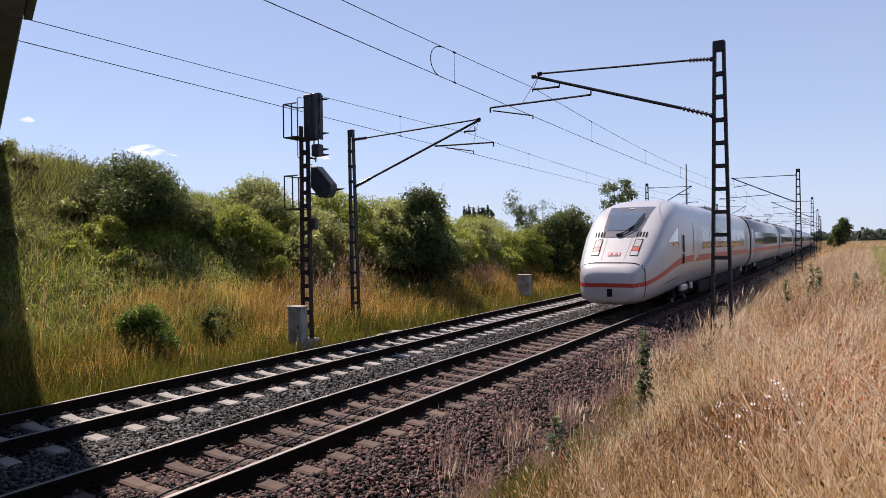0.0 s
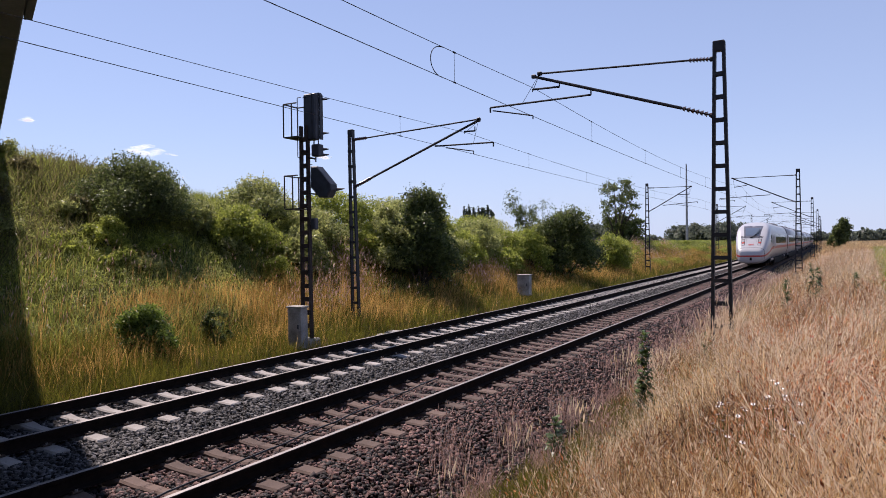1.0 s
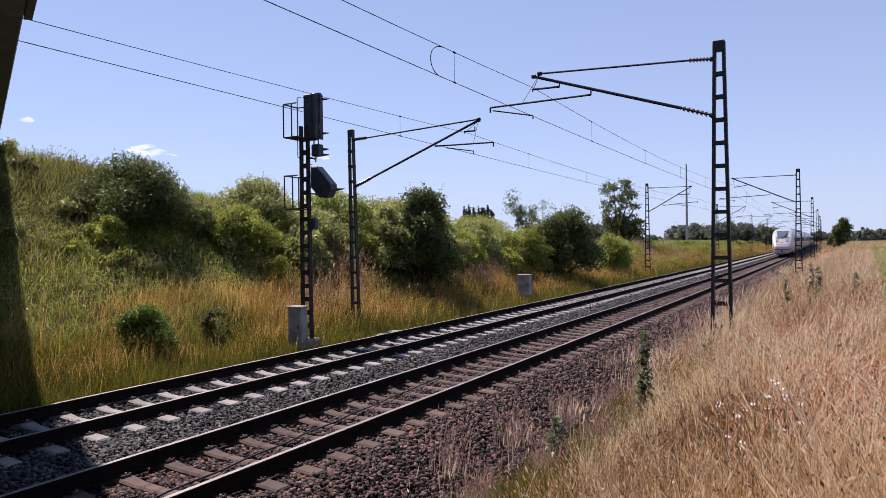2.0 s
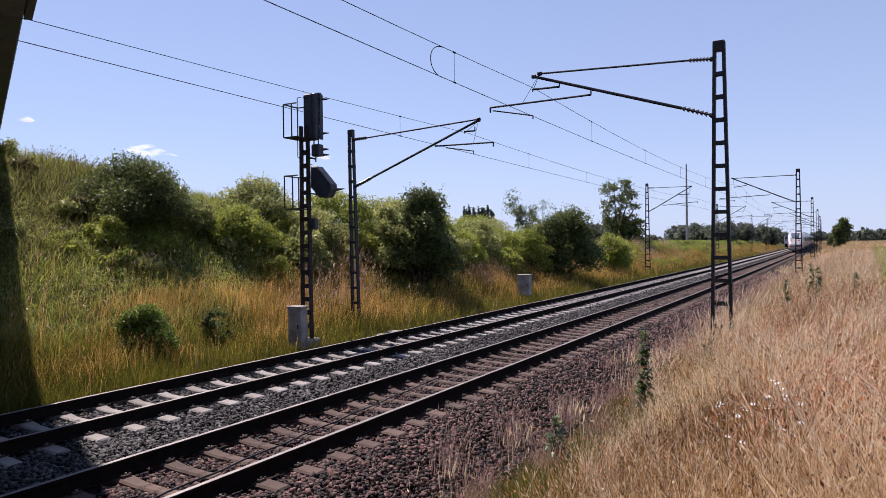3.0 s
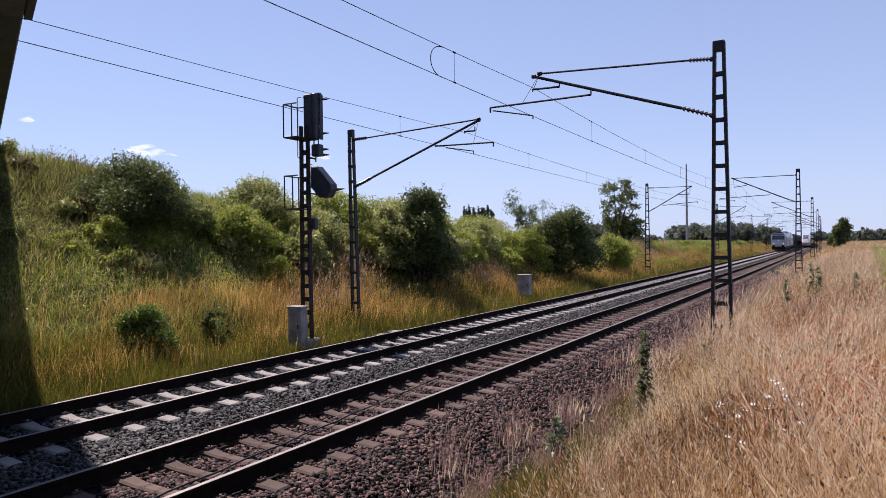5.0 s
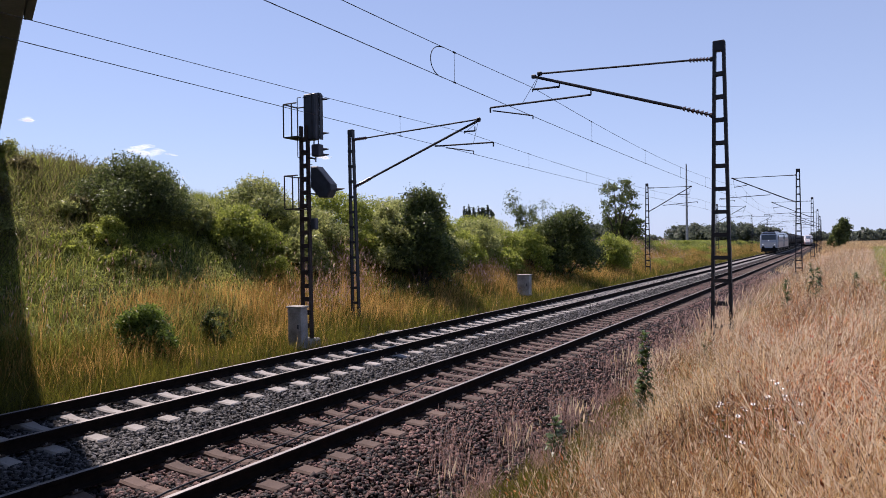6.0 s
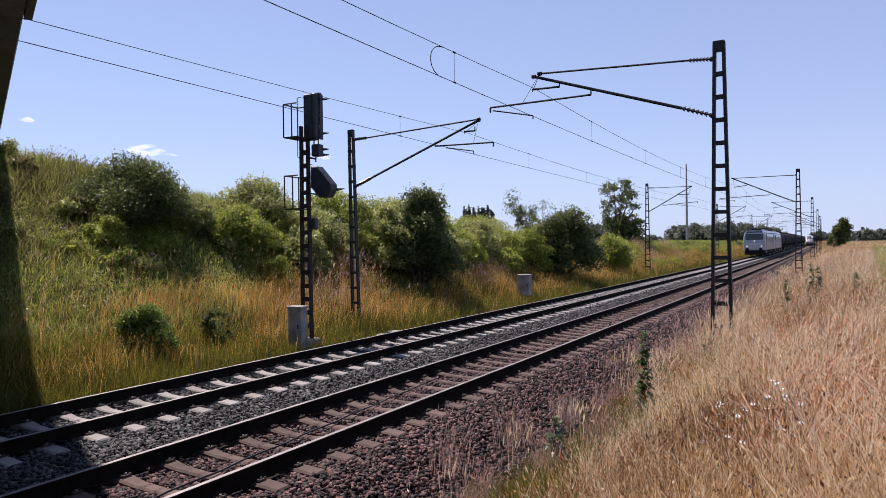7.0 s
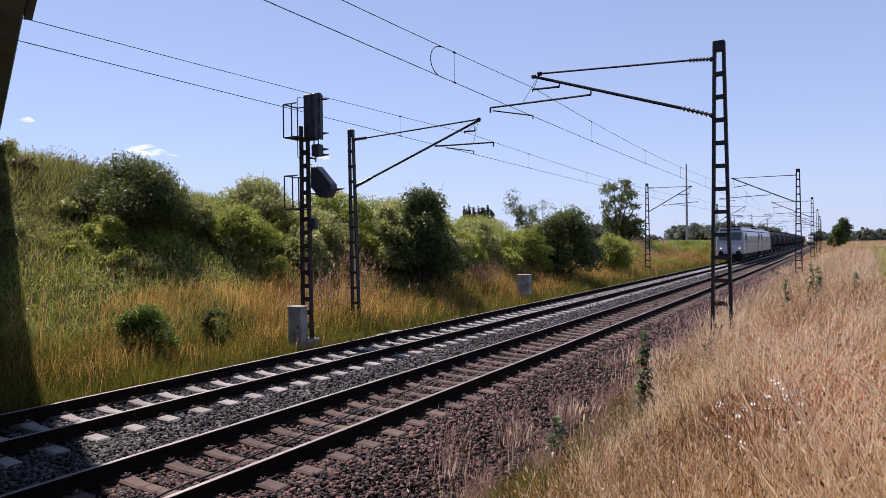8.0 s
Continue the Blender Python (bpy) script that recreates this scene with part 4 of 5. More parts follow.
# ======== signal ========
def build_signal():
    z0 = -0.35
    sig = thing("railway_signal", "black lattice railway signal mast seen from behind", "signal", m=pose(-6.77, 15.45, z0, 0, 0, 0))
    for s in (-1, 1):
        bm = bmesh.new()
        loft(bm, [[(s * w + dx, dy, z) for dx, dy in ((-0.028, -0.06), (0.028, -0.06), (0.028, 0.06), (-0.028, 0.06))] for w, z in ((0.16, 0), (0.115, 6.2))])
        part("leg", bm, MAT["mast_rust"], sig)
    for i in range(15):
        for yy in (-0.066, 0.066):
            bm = bmesh.new()
            box(bm, 0, yy, 0.5 + i * 0.38, 0.28 - 0.004 * i, 0.012, 0.12)
            part("batten", bm, MAT["mast_rust"], sig)
    # heights over the mast's foot
    bm = bmesh.new()
    box(bm, 0.20, 0.08, 6.44, 0.44, 0.20, 1.32, bevel=0.03)
    head = part("signal_head", bm, MAT["signal"], sig, "black signal head back plate")
    bm = bmesh.new()
    rim = [(-0.05, 7.02), (0.0, 7.13), (0.42, 7.13), (0.47, 7.06), (0.47, 5.80), (0.43, 5.80), (0.43, 7.03), (0.40, 7.09), (0.02, 7.09), (-0.02, 7.02)]
    loft(bm, [[(x, y, z) for x, z in rim] for y in (0.14, 0.26)])
    part("hood", bm, MAT["signal"], head, "black rim round the signal head")
    for x, z, w, h in ((0.02, 6.45, 0.012, 1.2), (0.30, 6.45, 0.014, 1.28), (0.14, 7.0, 0.38, 0.012), (0.14, 5.86, 0.38, 0.012)):
        bm = bmesh.new()
        box(bm, x, -0.026, z, w, 0.012, h)
        part("door_edge", bm, MAT["mast"], head)
    for z in (6.95, 5.98):
        bm = bmesh.new()
        tube(bm, (0.36, 0.22, z), (0.62, 0.34, z + 0.01), 0.055, 0.012, 8)
        part("lamp_visor", bm, MAT["signal"], head)
    for x in (0.28, 0.44):
        bm = bmesh.new()
        tube(bm, (x, 0.08, 5.60), (x, 0.08, 5.82), 0.018, n=6)
        part("hanger_bar", bm, MAT["mast"], sig)
    bm = bmesh.new()
    box(bm, 0.40, 0.08, 5.48, 0.28, 0.24, 0.34, bevel=0.03)
    lamp_box = part("lamp_box", bm, MAT["signal"], sig)
    for z in (5.36, 5.52):
        bm = bmesh.new()
        tube(bm, (0.50, 0.2, z), (0.66, 0.27, z), 0.045, 0.012, 8)
        part("lamp_visor", bm, MAT["signal"], lamp_box)
    bm = bmesh.new()
    tube(bm, (0.1, 0, 5.30), (0.36, 0.05, 5.24), 0.03, n=6)
    tube(bm, (0.36, 0.05, 5.16), (0.36, 0.05, 5.30), 0.022, n=6)
    part("support_arm", bm, MAT["mast"], sig)
    # distant signal panel: slanted, with cut corners
    bm = bmesh.new()
    outline = [(0.17, 5.04), (0.40, 5.03), (0.90, 4.50), (0.90, 4.34), (0.76, 4.14), (0.47, 4.14), (0.17, 4.44)]
    loft(bm, [[(0.55 + (x - 0.55) * k, y, 4.58 + (z - 4.58) * k) for x, z in outline] for y, k in ((0.02, 0.93), (0.05, 1.0), (0.30, 1.0))])
    panel = part("distant_signal_head", bm, MAT["signal"], sig, "black slanted distant signal panel")
    bm = bmesh.new()
    tube(bm, (0.84, 0.3, 4.36), (1.12, 0.36, 4.38), 0.055, 0.012, 8)
    part("lamp_visor", bm, MAT["signal"], panel)
    bm = bmesh.new()
    tube(bm, (0.1, 0, 4.28), (0.5, 0.06, 4.22), 0.025, n=6)
    tube(bm, (0.1, 0.02, 4.62), (0.42, 0.06, 4.20), 0.012, n=6)
    part("support_arm", bm, MAT["mast"], sig)
    bm = bmesh.new()
    box(bm, 0.32, 0.0, 3.40, 0.18, 0.16, 0.32, bevel=0.02)
    part("relay_box", bm, MAT["signal"], sig)
    for z in (5.86, 3.83):
        hi = z + 0.94
        bm = bmesh.new()
        box(bm, -0.22, -0.05, z, 0.48, 0.6, 0.03)
        basket = part("work_basket", bm, MAT["mast"], sig, "steel work basket with tube rails")
        corners = [Vector((0.02, -0.35, hi)), Vector((-0.46, -0.35, hi)), Vector((-0.46, 0.25, hi)), Vector((0.02, 0.25, hi))]
        for p, q in zip(corners, corners[1:]):
            bm = bmesh.new()
            tube(bm, p, q, 0.02, n=6)
            part("handrail", bm, MAT["mast"], basket)
        for x in (-0.46, -0.16):
            for y in (-0.35, 0.25):
                bm = bmesh.new()
                tube(bm, (x, y, z), (x, y, hi), 0.02, n=6)
                part("upright", bm, MAT["mast"], basket)
    bm = bmesh.new()
    pts = [Vector((-0.02, -0.1, 7.0)), Vector((-0.16, -0.1, 7.0)), Vector((-0.17, -0.1, 5.32)), Vector((-0.1, -0.08, 5.28))]
    for p, q in zip(pts, pts[1:]):
        tube(bm, p, q, 0.011, n=6)
    part("cable", bm, MAT["wire"], sig)
    bm = bmesh.new()
    tube(bm, (0.19, -0.1, 0.4), (0.16, -0.1, 2.7), 0.014, n=5)
    part("cable", bm, MAT["wire"], sig)
    for z in np.arange(0.6, 5.4, 0.3):
        bm = bmesh.new()
        tube(bm, (0.15, -0.1, z), (0.15, 0.14, z), 0.010, n=5)
        part("rung", bm, MAT["mast"], sig)
    bm = bmesh.new()
    box(bm, 0, 0, -0.1, 0.6, 0.5, 0.5, bevel=0.04)
    part("footing", bm, MAT["box"], sig, "concrete footing in the grass")


build_signal()


def build_slab():
    bm = bmesh.new()
    box(bm, 0, 0, 0.07, 0.32, 1.1, 0.14, bevel=0.02)
    ob = part("concrete_slab", bm, MAT["box"], None, at=pose(-6.15, 18.6, -0.52, 2, 0, 4))
    tagged(ob, "loose weathered concrete slab beside the ballast", "slab")


build_slab()


def build_cabinet(x, y, z, w, d, h, label, cap):
    cab = thing("trackside_cabinet", label, "cabinet", m=pose(x, y, z, 0, 0, 2))
    bm = bmesh.new()
    box(bm, 0, 0, h / 2, w, d, h, bevel=0.015)
    part("body", bm, MAT["box"], cab)
    bm = bmesh.new()
    box(bm, 0, 0, h + 0.025, w + 0.06, d + 0.06, 0.05, bevel=0.012)
    part("lid", bm, MAT["box"], cab)
    bm = bmesh.new()
    box(bm, 0, -d / 2 - 0.006, h * 0.5, w * 0.82, 0.012, h * 0.8, bevel=0.004)
    door = part("door", bm, MAT["box"], cab)
    bm = bmesh.new()
    box(bm, w * 0.3, -d / 2 - 0.02, h * 0.55, 0.03, 0.03, 0.12, bevel=0.005)
    part("handle", bm, MAT["mast"], door)


build_cabinet(-6.62, 14.88, -0.42, 0.46, 0.30, 1.14, "weathered grey concrete cabinet below the signal mast", True)
build_cabinet(-7.3, 32.6, -0.2, 0.62, 0.4, 1.0, "pale grey trackside cabinet in golden grass", True)

# ======== plants ========
def leaf_cloud(rng, centres, radii, n, size, aspect=0.55, shell=0.35, flat=0.3):
    """Leaf quads spread over the skins of several lumps."""
    centres, radii = np.asarray(centres, float), np.asarray(radii, float)
    wgt = (radii[:, 0] * radii[:, 2]) / np.sum(radii[:, 0] * radii[:, 2])
    k = rng.choice(len(centres), n, p=wgt)
    d = rng.normal(size=(n, 3))
    d /= np.linalg.norm(d, axis=1, keepdims=True)
    d[:, 2] = np.where(d[:, 2] < -0.55, -d[:, 2], d[:, 2])
    r = 1 - shell * rng.random(n) ** 1.6 + rng.normal(0, 0.05, n)
    wob = 1 + 0.16 * np.sin(5 * d[:, 0] + 3 * k) * np.sin(4 * d[:, 1] + k) + 0.10 * np.sin(9 * d[:, 2] + 7 * d[:, 0])
    p = centres[k] + d * radii[k] * (r * wob)[:, None]
    nrm = d * 0.5 + rng.normal(0, 1.0, (n, 3)) + np.array([0, 0, 0.5])
    nrm /= np.linalg.norm(nrm, axis=1, keepdims=True)
    a = np.cross(nrm, rng.normal(size=(n, 3)))
    a /= np.linalg.norm(a, axis=1, keepdims=True)
    b = np.cross(nrm, a)
    s = size * rng.uniform(0.6, 1.3, n)[:, None]
    V = np.stack([p - a * s, p + b * s * aspect, p + a * s, p - b * s * aspect], 1).reshape(-1, 3)
    Q = np.arange(4 * n).reshape(-1, 4)
    return V, Q


def sprigs(rng, cs, rs, count, length, leaf, per=9):
    """Leafy shoots that stand out of the lumps and break the outline."""
    cs, rs = np.asarray(cs, float), np.asarray(rs, float)
    k = rng.integers(0, len(cs), count)
    d = rng.normal(size=(count, 3)) + np.array([0, 0, 0.6])
    d[:, 2] = np.abs(d[:, 2])
    d /= np.linalg.norm(d, axis=1, keepdims=True)
    base = cs[k] + d * rs[k] * 0.8
    L = length * rng.uniform(0.4, 1.0, count)
    up = d + np.array([0, 0, 0.5])
    t = np.linspace(0.05, 1, per)
    p = base[:, None] + up[:, None] * (L[:, None] * t)[..., None] + rng.normal(0, leaf * 0.7, (count, per, 3))
    p = p.reshape(-1, 3)
    n = len(p)
    a = np.repeat(up, per, 0) * 0.6 + rng.normal(0, 0.8, (n, 3))
    a /= np.linalg.norm(a, axis=1, keepdims=True)
    b = np.cross(a, rng.normal(size=(n, 3)))
    b /= np.linalg.norm(b, axis=1, keepdims=True)
    s = leaf * rng.uniform(0.55, 1.15, n)[:, None] * (1.2 - 0.6 * np.tile(t, count))[:, None]
    V = np.stack([p - a * s, p + b * s * 0.5, p + a * s, p - b * s * 0.5], 1).reshape(-1, 3)
    return V, np.arange(4 * n).reshape(-1, 4)


def build_plant(name, label, category, x, y, w, h, n, leaf, mat, seed, trunk=0.08, lumps=9, z=None, clear=0.0, depth=None, group="", shoots=1.0, lean=0.0, dome=False, tight=1.0):
    """A bush or tree: tapered stems and limbs, and a crown of many leaves in many uneven lumps."""
    rng = np.random.default_rng(seed)
    z = float(ground_z(x, y)) - 0.05 if z is None else z
    ob = thing(name, label, category, m=pose(x, y, z), group=group)
    depth = w if depth is None else depth
    cs, rs = [], []
    many = int(lumps * 2.4)
    for i in range(many):
        f = (i + rng.uniform(0.1, 0.9)) / many
        zz = clear + (h - clear) * (0.08 + 0.80 * f)
        env = math.sqrt(max(0.04, 1 - (f / 1.02) ** 2 if dome else 1 - (abs(f - 0.32) / 0.74) ** 2.2)) * 0.5
        ang = rng.uniform(0, 6.283)
        rad = math.sqrt(rng.uniform(0.05, 1.0)) * 0.86
        rr = rng.uniform(0.10, 0.21) * tight
        cs.append((w * (env * rad * math.cos(ang) + lean * f), depth * env * rad * math.sin(ang), zz))
        rs.append((w * rr, depth * rr, max(min(w, depth), (h - clear)) * rr * rng.uniform(0.7, 1.0)))
    core = [(lean * w * 0.4, 0, clear + (h - clear) * 0.42)]
    V, Q = leaf_cloud(rng, cs, rs, int(n * 0.85), leaf, shell=0.6)
    V3, Q3 = leaf_cloud(rng, core, [(w * 0.34, depth * 0.34, (h - clear) * 0.40)], int(n * 0.15 * tight ** 3), leaf * 1.25, shell=0.5)
    V2, Q2 = sprigs(rng, cs, rs, int(max(12, n // 130) * shoots), 0.085 * min(h, w) + leaf * 2, leaf, 12)
    V = np.concatenate([V, V3, V2])
    Q = np.concatenate([Q, Q3 + 4 * len(Q), Q2 + 4 * (len(Q) + len(Q3))])
    V[:, 2] = np.maximum(V[:, 2], 0.02)
    part("crown", raw_mesh("crown", V, Q, [], mat), None, ob)
    bm = bmesh.new()
    for i in range(min(many, 9)):
        c = Vector(cs[(i * many) // 9 if many > 9 else i])
        root = Vector((rng.normal(0, trunk), rng.normal(0, trunk), 0))
        mid = root.lerp(c, 0.5) + Vector((0, 0, h * 0.06))
        tube(bm, root, mid, trunk * (1.0 if i == 0 else 0.6), trunk * 0.5, 7, False)
        tube(bm, mid, c, trunk * 0.5, trunk * 0.15, 6, False)
    part("trunk", bm, MAT["bark"], ob)
    return ob


def build_open_tree(name, label, x, y, h, spread, mat, seed, leaf, twigs=26, leaves=70, clear=0.25, trunk=0.2, tuft=0.09):
    """A rugged tree with bare forking limbs and leaves in loose tufts at their ends."""
    rng = np.random.default_rng(seed)
    ob = thing(name, label, "tree", m=pose(x, y, float(ground_z(x, y)) - 0.05))
    bm = bmesh.new()
    ends = []

    def limb(p, d, length, r, depth):
        n = 3
        for i in range(n):
            d = (d + Vector(rng.normal(0, 0.22, 3))).normalized()
            q = p + d * length / n
            tube(bm, p, q, r * (1 - 0.28 * i), r * (1 - 0.28 * (i + 1)), 6, False)
            p = q
            if depth <= 2:
                ends.append(p.copy())
        if depth == 0:
            return
        for _ in range(3 if depth > 1 else 2):
            dd = (d + Vector((rng.normal(0, spread), rng.normal(0, spread), rng.normal(0.15, 0.35)))).normalized()
            limb(p, dd, length * rng.uniform(0.55, 0.85), r * 0.42, depth - 1)

    limb(Vector((0, 0, 0)), Vector((0.05, 0, 1)), h * max(clear, 0.2), trunk, 0)
    top = ends[-1].copy()
    ends.clear()
    for k in range(4):
        a = 6.283 * k / 4 + rng.uniform(-0.5, 0.5)
        d = Vector((math.cos(a) * spread, math.sin(a) * spread, rng.uniform(0.5, 1.2))).normalized()
        limb(top, d, h * rng.uniform(0.24, 0.36), trunk * 0.5, 2)
    zs = max(e.z for e in ends)
    part("trunk", bm, MAT["bark"], ob).scale = (1, 1, h / zs)
    pick = [e for e in ends if rng.random() < 0.85]
    C = np.array([(e.x, e.y, e.z * h / zs) for e in pick])
    R = np.abs(rng.normal(tuft, tuft * 0.35, (len(C), 1))) * h * np.array([[1, 1, 0.8]]) + 0.02
    V, Q = leaf_cloud(rng, C, R, len(C) * leaves, leaf, shell=0.8)
    V2, Q2 = sprigs(rng, C, R, twigs * 4, 0.07 * h, leaf * 0.8)
    part("crown", raw_mesh("crown", np.concatenate([V, V2]), np.concatenate([Q, Q2 + len(V)]), [], mat), None, ob)
    return ob


def build_bushes():
    B = build_plant
    B("bush", "large dark green bush on the grassy slope", "bush", -14.7, 15.9, 4.3, 2.0, 36000, 0.042, MAT["leaf_dark"], 1, 0.09, 20, shoots=2.0, depth=4.3, dome=True)
    B("bush", "green shrub on the slope", "bush", -13.5, 13.9, 1.5, 1.0, 5000, 0.042, MAT["leaf_light"], 2, 0.04, 7)
    B("bush", "tall dark green bush in golden grass", "bush", -9.9, 27.2, 3.5, 4.4, 22000, 0.07, MAT["leaf_dark"], 3, 0.1, 17, shoots=2.2, dome=True)
    B("bush", "olive green bush grown into the tall dark one", "bush", -11.0, 26.4, 2.8, 3.2, 10000, 0.06, MAT["leaf"], 9, 0.07, 11, shoots=2.2, dome=True)
    B("bush", "dense dark green bush beside the track", "bush", -9.1, 43.4, 5.0, 4.3, 20000, 0.085, MAT["leaf_dark"], 4, 0.1, 16, shoots=2.0, dome=True)
    B("bush", "green bush against the dark one", "bush", -10.2, 40.6, 3.4, 2.4, 8000, 0.075, MAT["leaf_light"], 8, 0.07, 10, dome=True, shoots=2.0)
    build_open_tree("young_tree", "thin young tree with sparse leaves", -10.7, 41.6, 4.9, 0.5, MAT["leaf_dark"], 5, 0.06, 24, 24, 0.3, 0.07, 0.055)
    B("bush", "yellow-green bush on the bank", "bush", -9.2, 54.6, 3.8, 2.7, 8500, 0.085, MAT["leaf_light"], 6, 0.07, 11, dome=True, shoots=2.0)
    B("bush", "bush with orange-yellow leaves behind the tall one", "bush", -11.0, 29.9, 1.7, 2.7, 4000, 0.065, MAT["leaf_amber"], 7, 0.05, 8)
    for x, y, w, h in ((-10.9, 32.6, 3.2, 1.9), (-11.4, 35.4, 3.4, 2.3), (-11.2, 38.2, 3.4, 1.9), (-10.2, 36.6, 2.6, 1.3)):
        B("bush", "dense green bush filling the bank", "bush", x, y, w, h, 9000, 0.062, MAT["leaf"] if h > 1.9 else MAT["leaf_light"], int(y * 13), 0.06, 11, group="hedge bushes", shoots=2.0, dome=True)
    rows = ((-13.2, 19.0, 2.6, 1.3), (-14.6, 21.8, 3.0, 1.7), (-13.0, 23.0, 2.6, 1.3), (-13.8, 25.6, 3.0, 1.8), (-12.4, 28.0, 2.8, 1.7), (-13.6, 30.2, 3.2, 2.1),
            (-12.6, 32.6, 3.0, 1.8), (-14.4, 34.8, 3.4, 1.9), (-12.4, 37.4, 3.0, 1.4), (-14.2, 40.2, 3.6, 1.6), (-11.4, 35.6, 2.0, 1.2), (-15.6, 45.0, 4.0, 1.7),
            (-12.0, 25.8, 2.2, 1.2), (-11.2, 31.2, 2.4, 1.4), (-12.2, 21.4, 2.0, 1.0), (-12.6, 47.5, 3.6, 1.5))
    for i, (x, y, w, h) in enumerate(rows):
        B("bush", "green hedge bush along the cutting" if i % 3 else "bright green bush along the cutting", "bush", x, y, w * 1.3, h * 1.12, 13000, 0.052, MAT["leaf"] if i % 3 else MAT["leaf_light"], 20 + i, 0.07, 12, group="hedge bushes", shoots=2.2, dome=True)
    B("tree", "dark rugged tree with gaps in its crown", "tree", -16.0, 81.5, 5.6, 7.9, 5200, 0.12, MAT["leaf_dark"], 40, 0.2, 16, clear=1.6, tight=0.62, shoots=2.0)
    B("bush", "dark bush at the foot of the rugged tree", "bush", -15.2, 82.5, 5.0, 3.4, 4500, 0.15, MAT["leaf_dark"], 40, 0.1, 9)
    B("tree", "lone round green tree beside the field path", "tree", 6.3, 150.0, 4.2, 5.6, 8000, 0.15, MAT["leaf_dark"], 41, 0.2, 10, lean=0.25, shoots=1.5)
    B("bush", "leafy green shrub at the foot of the slope", "bush", -8.5, 11.4, 1.9, 1.3, 10000, 0.042, MAT["leaf_green"], 42, 0.03, 12, shoots=2.5, dome=True)
    B("bush", "small dark shrub in tall grass", "bush", -8.4, 13.6, 1.0, 1.15, 2600, 0.036, MAT["leaf_dark"], 43, 0.02, 9, shoots=3.0, tight=0.6)
    rng = np.random.default_rng(77)
    for i in range(20):
        x, y = rng.uniform(-18, -11.4), rng.uniform(9, 30)
        B("shrub", "low green shrub on the slope", "shrub", x, y, rng.uniform(0.7, 1.6), rng.uniform(0.35, 0.8), 1900, 0.042, MAT["leaf"] if i % 2 else MAT["leaf_light"], 100 + i, 0.03, 6, group="slope shrubs", shoots=2.0)
    for i in range(16):
        x, y = rng.uniform(-13.5, -8.8), 56 + i * 4.2
        B("weed_bush", "low bright green weeds covering the bank", "bush", x, y, rng.uniform(1.8, 3.6), rng.uniform(0.25, 0.5), 2200, 0.075, MAT["leaf_light"], 300 + i, 0.03, 6, group="bank weeds")
    for i in range(8):
        x, y = rng.uniform(-12.4, -11.2), 19.0 + i * 2.2
        B("shrub", "leafy green shrub under the hedge", "shrub", x, y, rng.uniform(1.1, 1.8), rng.uniform(0.7, 1.1), 3200, 0.05, MAT["leaf"] if i % 2 else MAT["leaf_light"], 330 + i, 0.03, 7, group="slope shrubs", shoots=1.6)
    for i in range(10):
        x, y = rng.uniform(-20, -13.5), rng.uniform(9.5, 14.5)
        B("shrub", "brownish green shrub on the ramp", "shrub", x, y, rng.uniform(0.8, 1.6), rng.uniform(0.35, 0.7), 2000, 0.045, MAT["leaf"] if i % 3 else MAT["leaf_olive"], 350 + i, 0.03, 6, group="slope shrubs", shoots=2.0)
    B("bush", "round green bush beside the large one", "bush", -13.9, 17.9, 1.8, 1.3, 8000, 0.042, MAT["leaf"], 370, 0.05, 9, shoots=1.6)
    for i in range(7):
        B("poplar", "tall narrow poplar far behind the fields", "tree", -147.5 + i * 1.85, 294.5 + i * 0.93, 3.0, 17.5 + rng.uniform(-1.5, 1.5), 1100, 0.55, MAT["leaf_far"], 140 + i, 0.3, 9, group="poplars")
    far = [(-30, 190), (-26, 182), (-22, 176), (-17, 170), (-14.5, 196), (-20, 205), (-27, 215), (-33, 222), (-12.5, 225), (-16, 245), (-44, 170), (-52, 165), (-60, 178), (-36, 150), (-42, 155),
           (-13, 262), (-14.5, 290), (-18, 310), (-14, 335)]
    for i, (x, y) in enumerate(far):
        B("tree", "dark green tree in a far copse", "tree", x, y, rng.uniform(6, 8.5), rng.uniform(3.6, 5.6), 2600, 0.30, MAT["leaf_far"], 160 + i, 0.25, 8, group="far copse")


build_bushes()


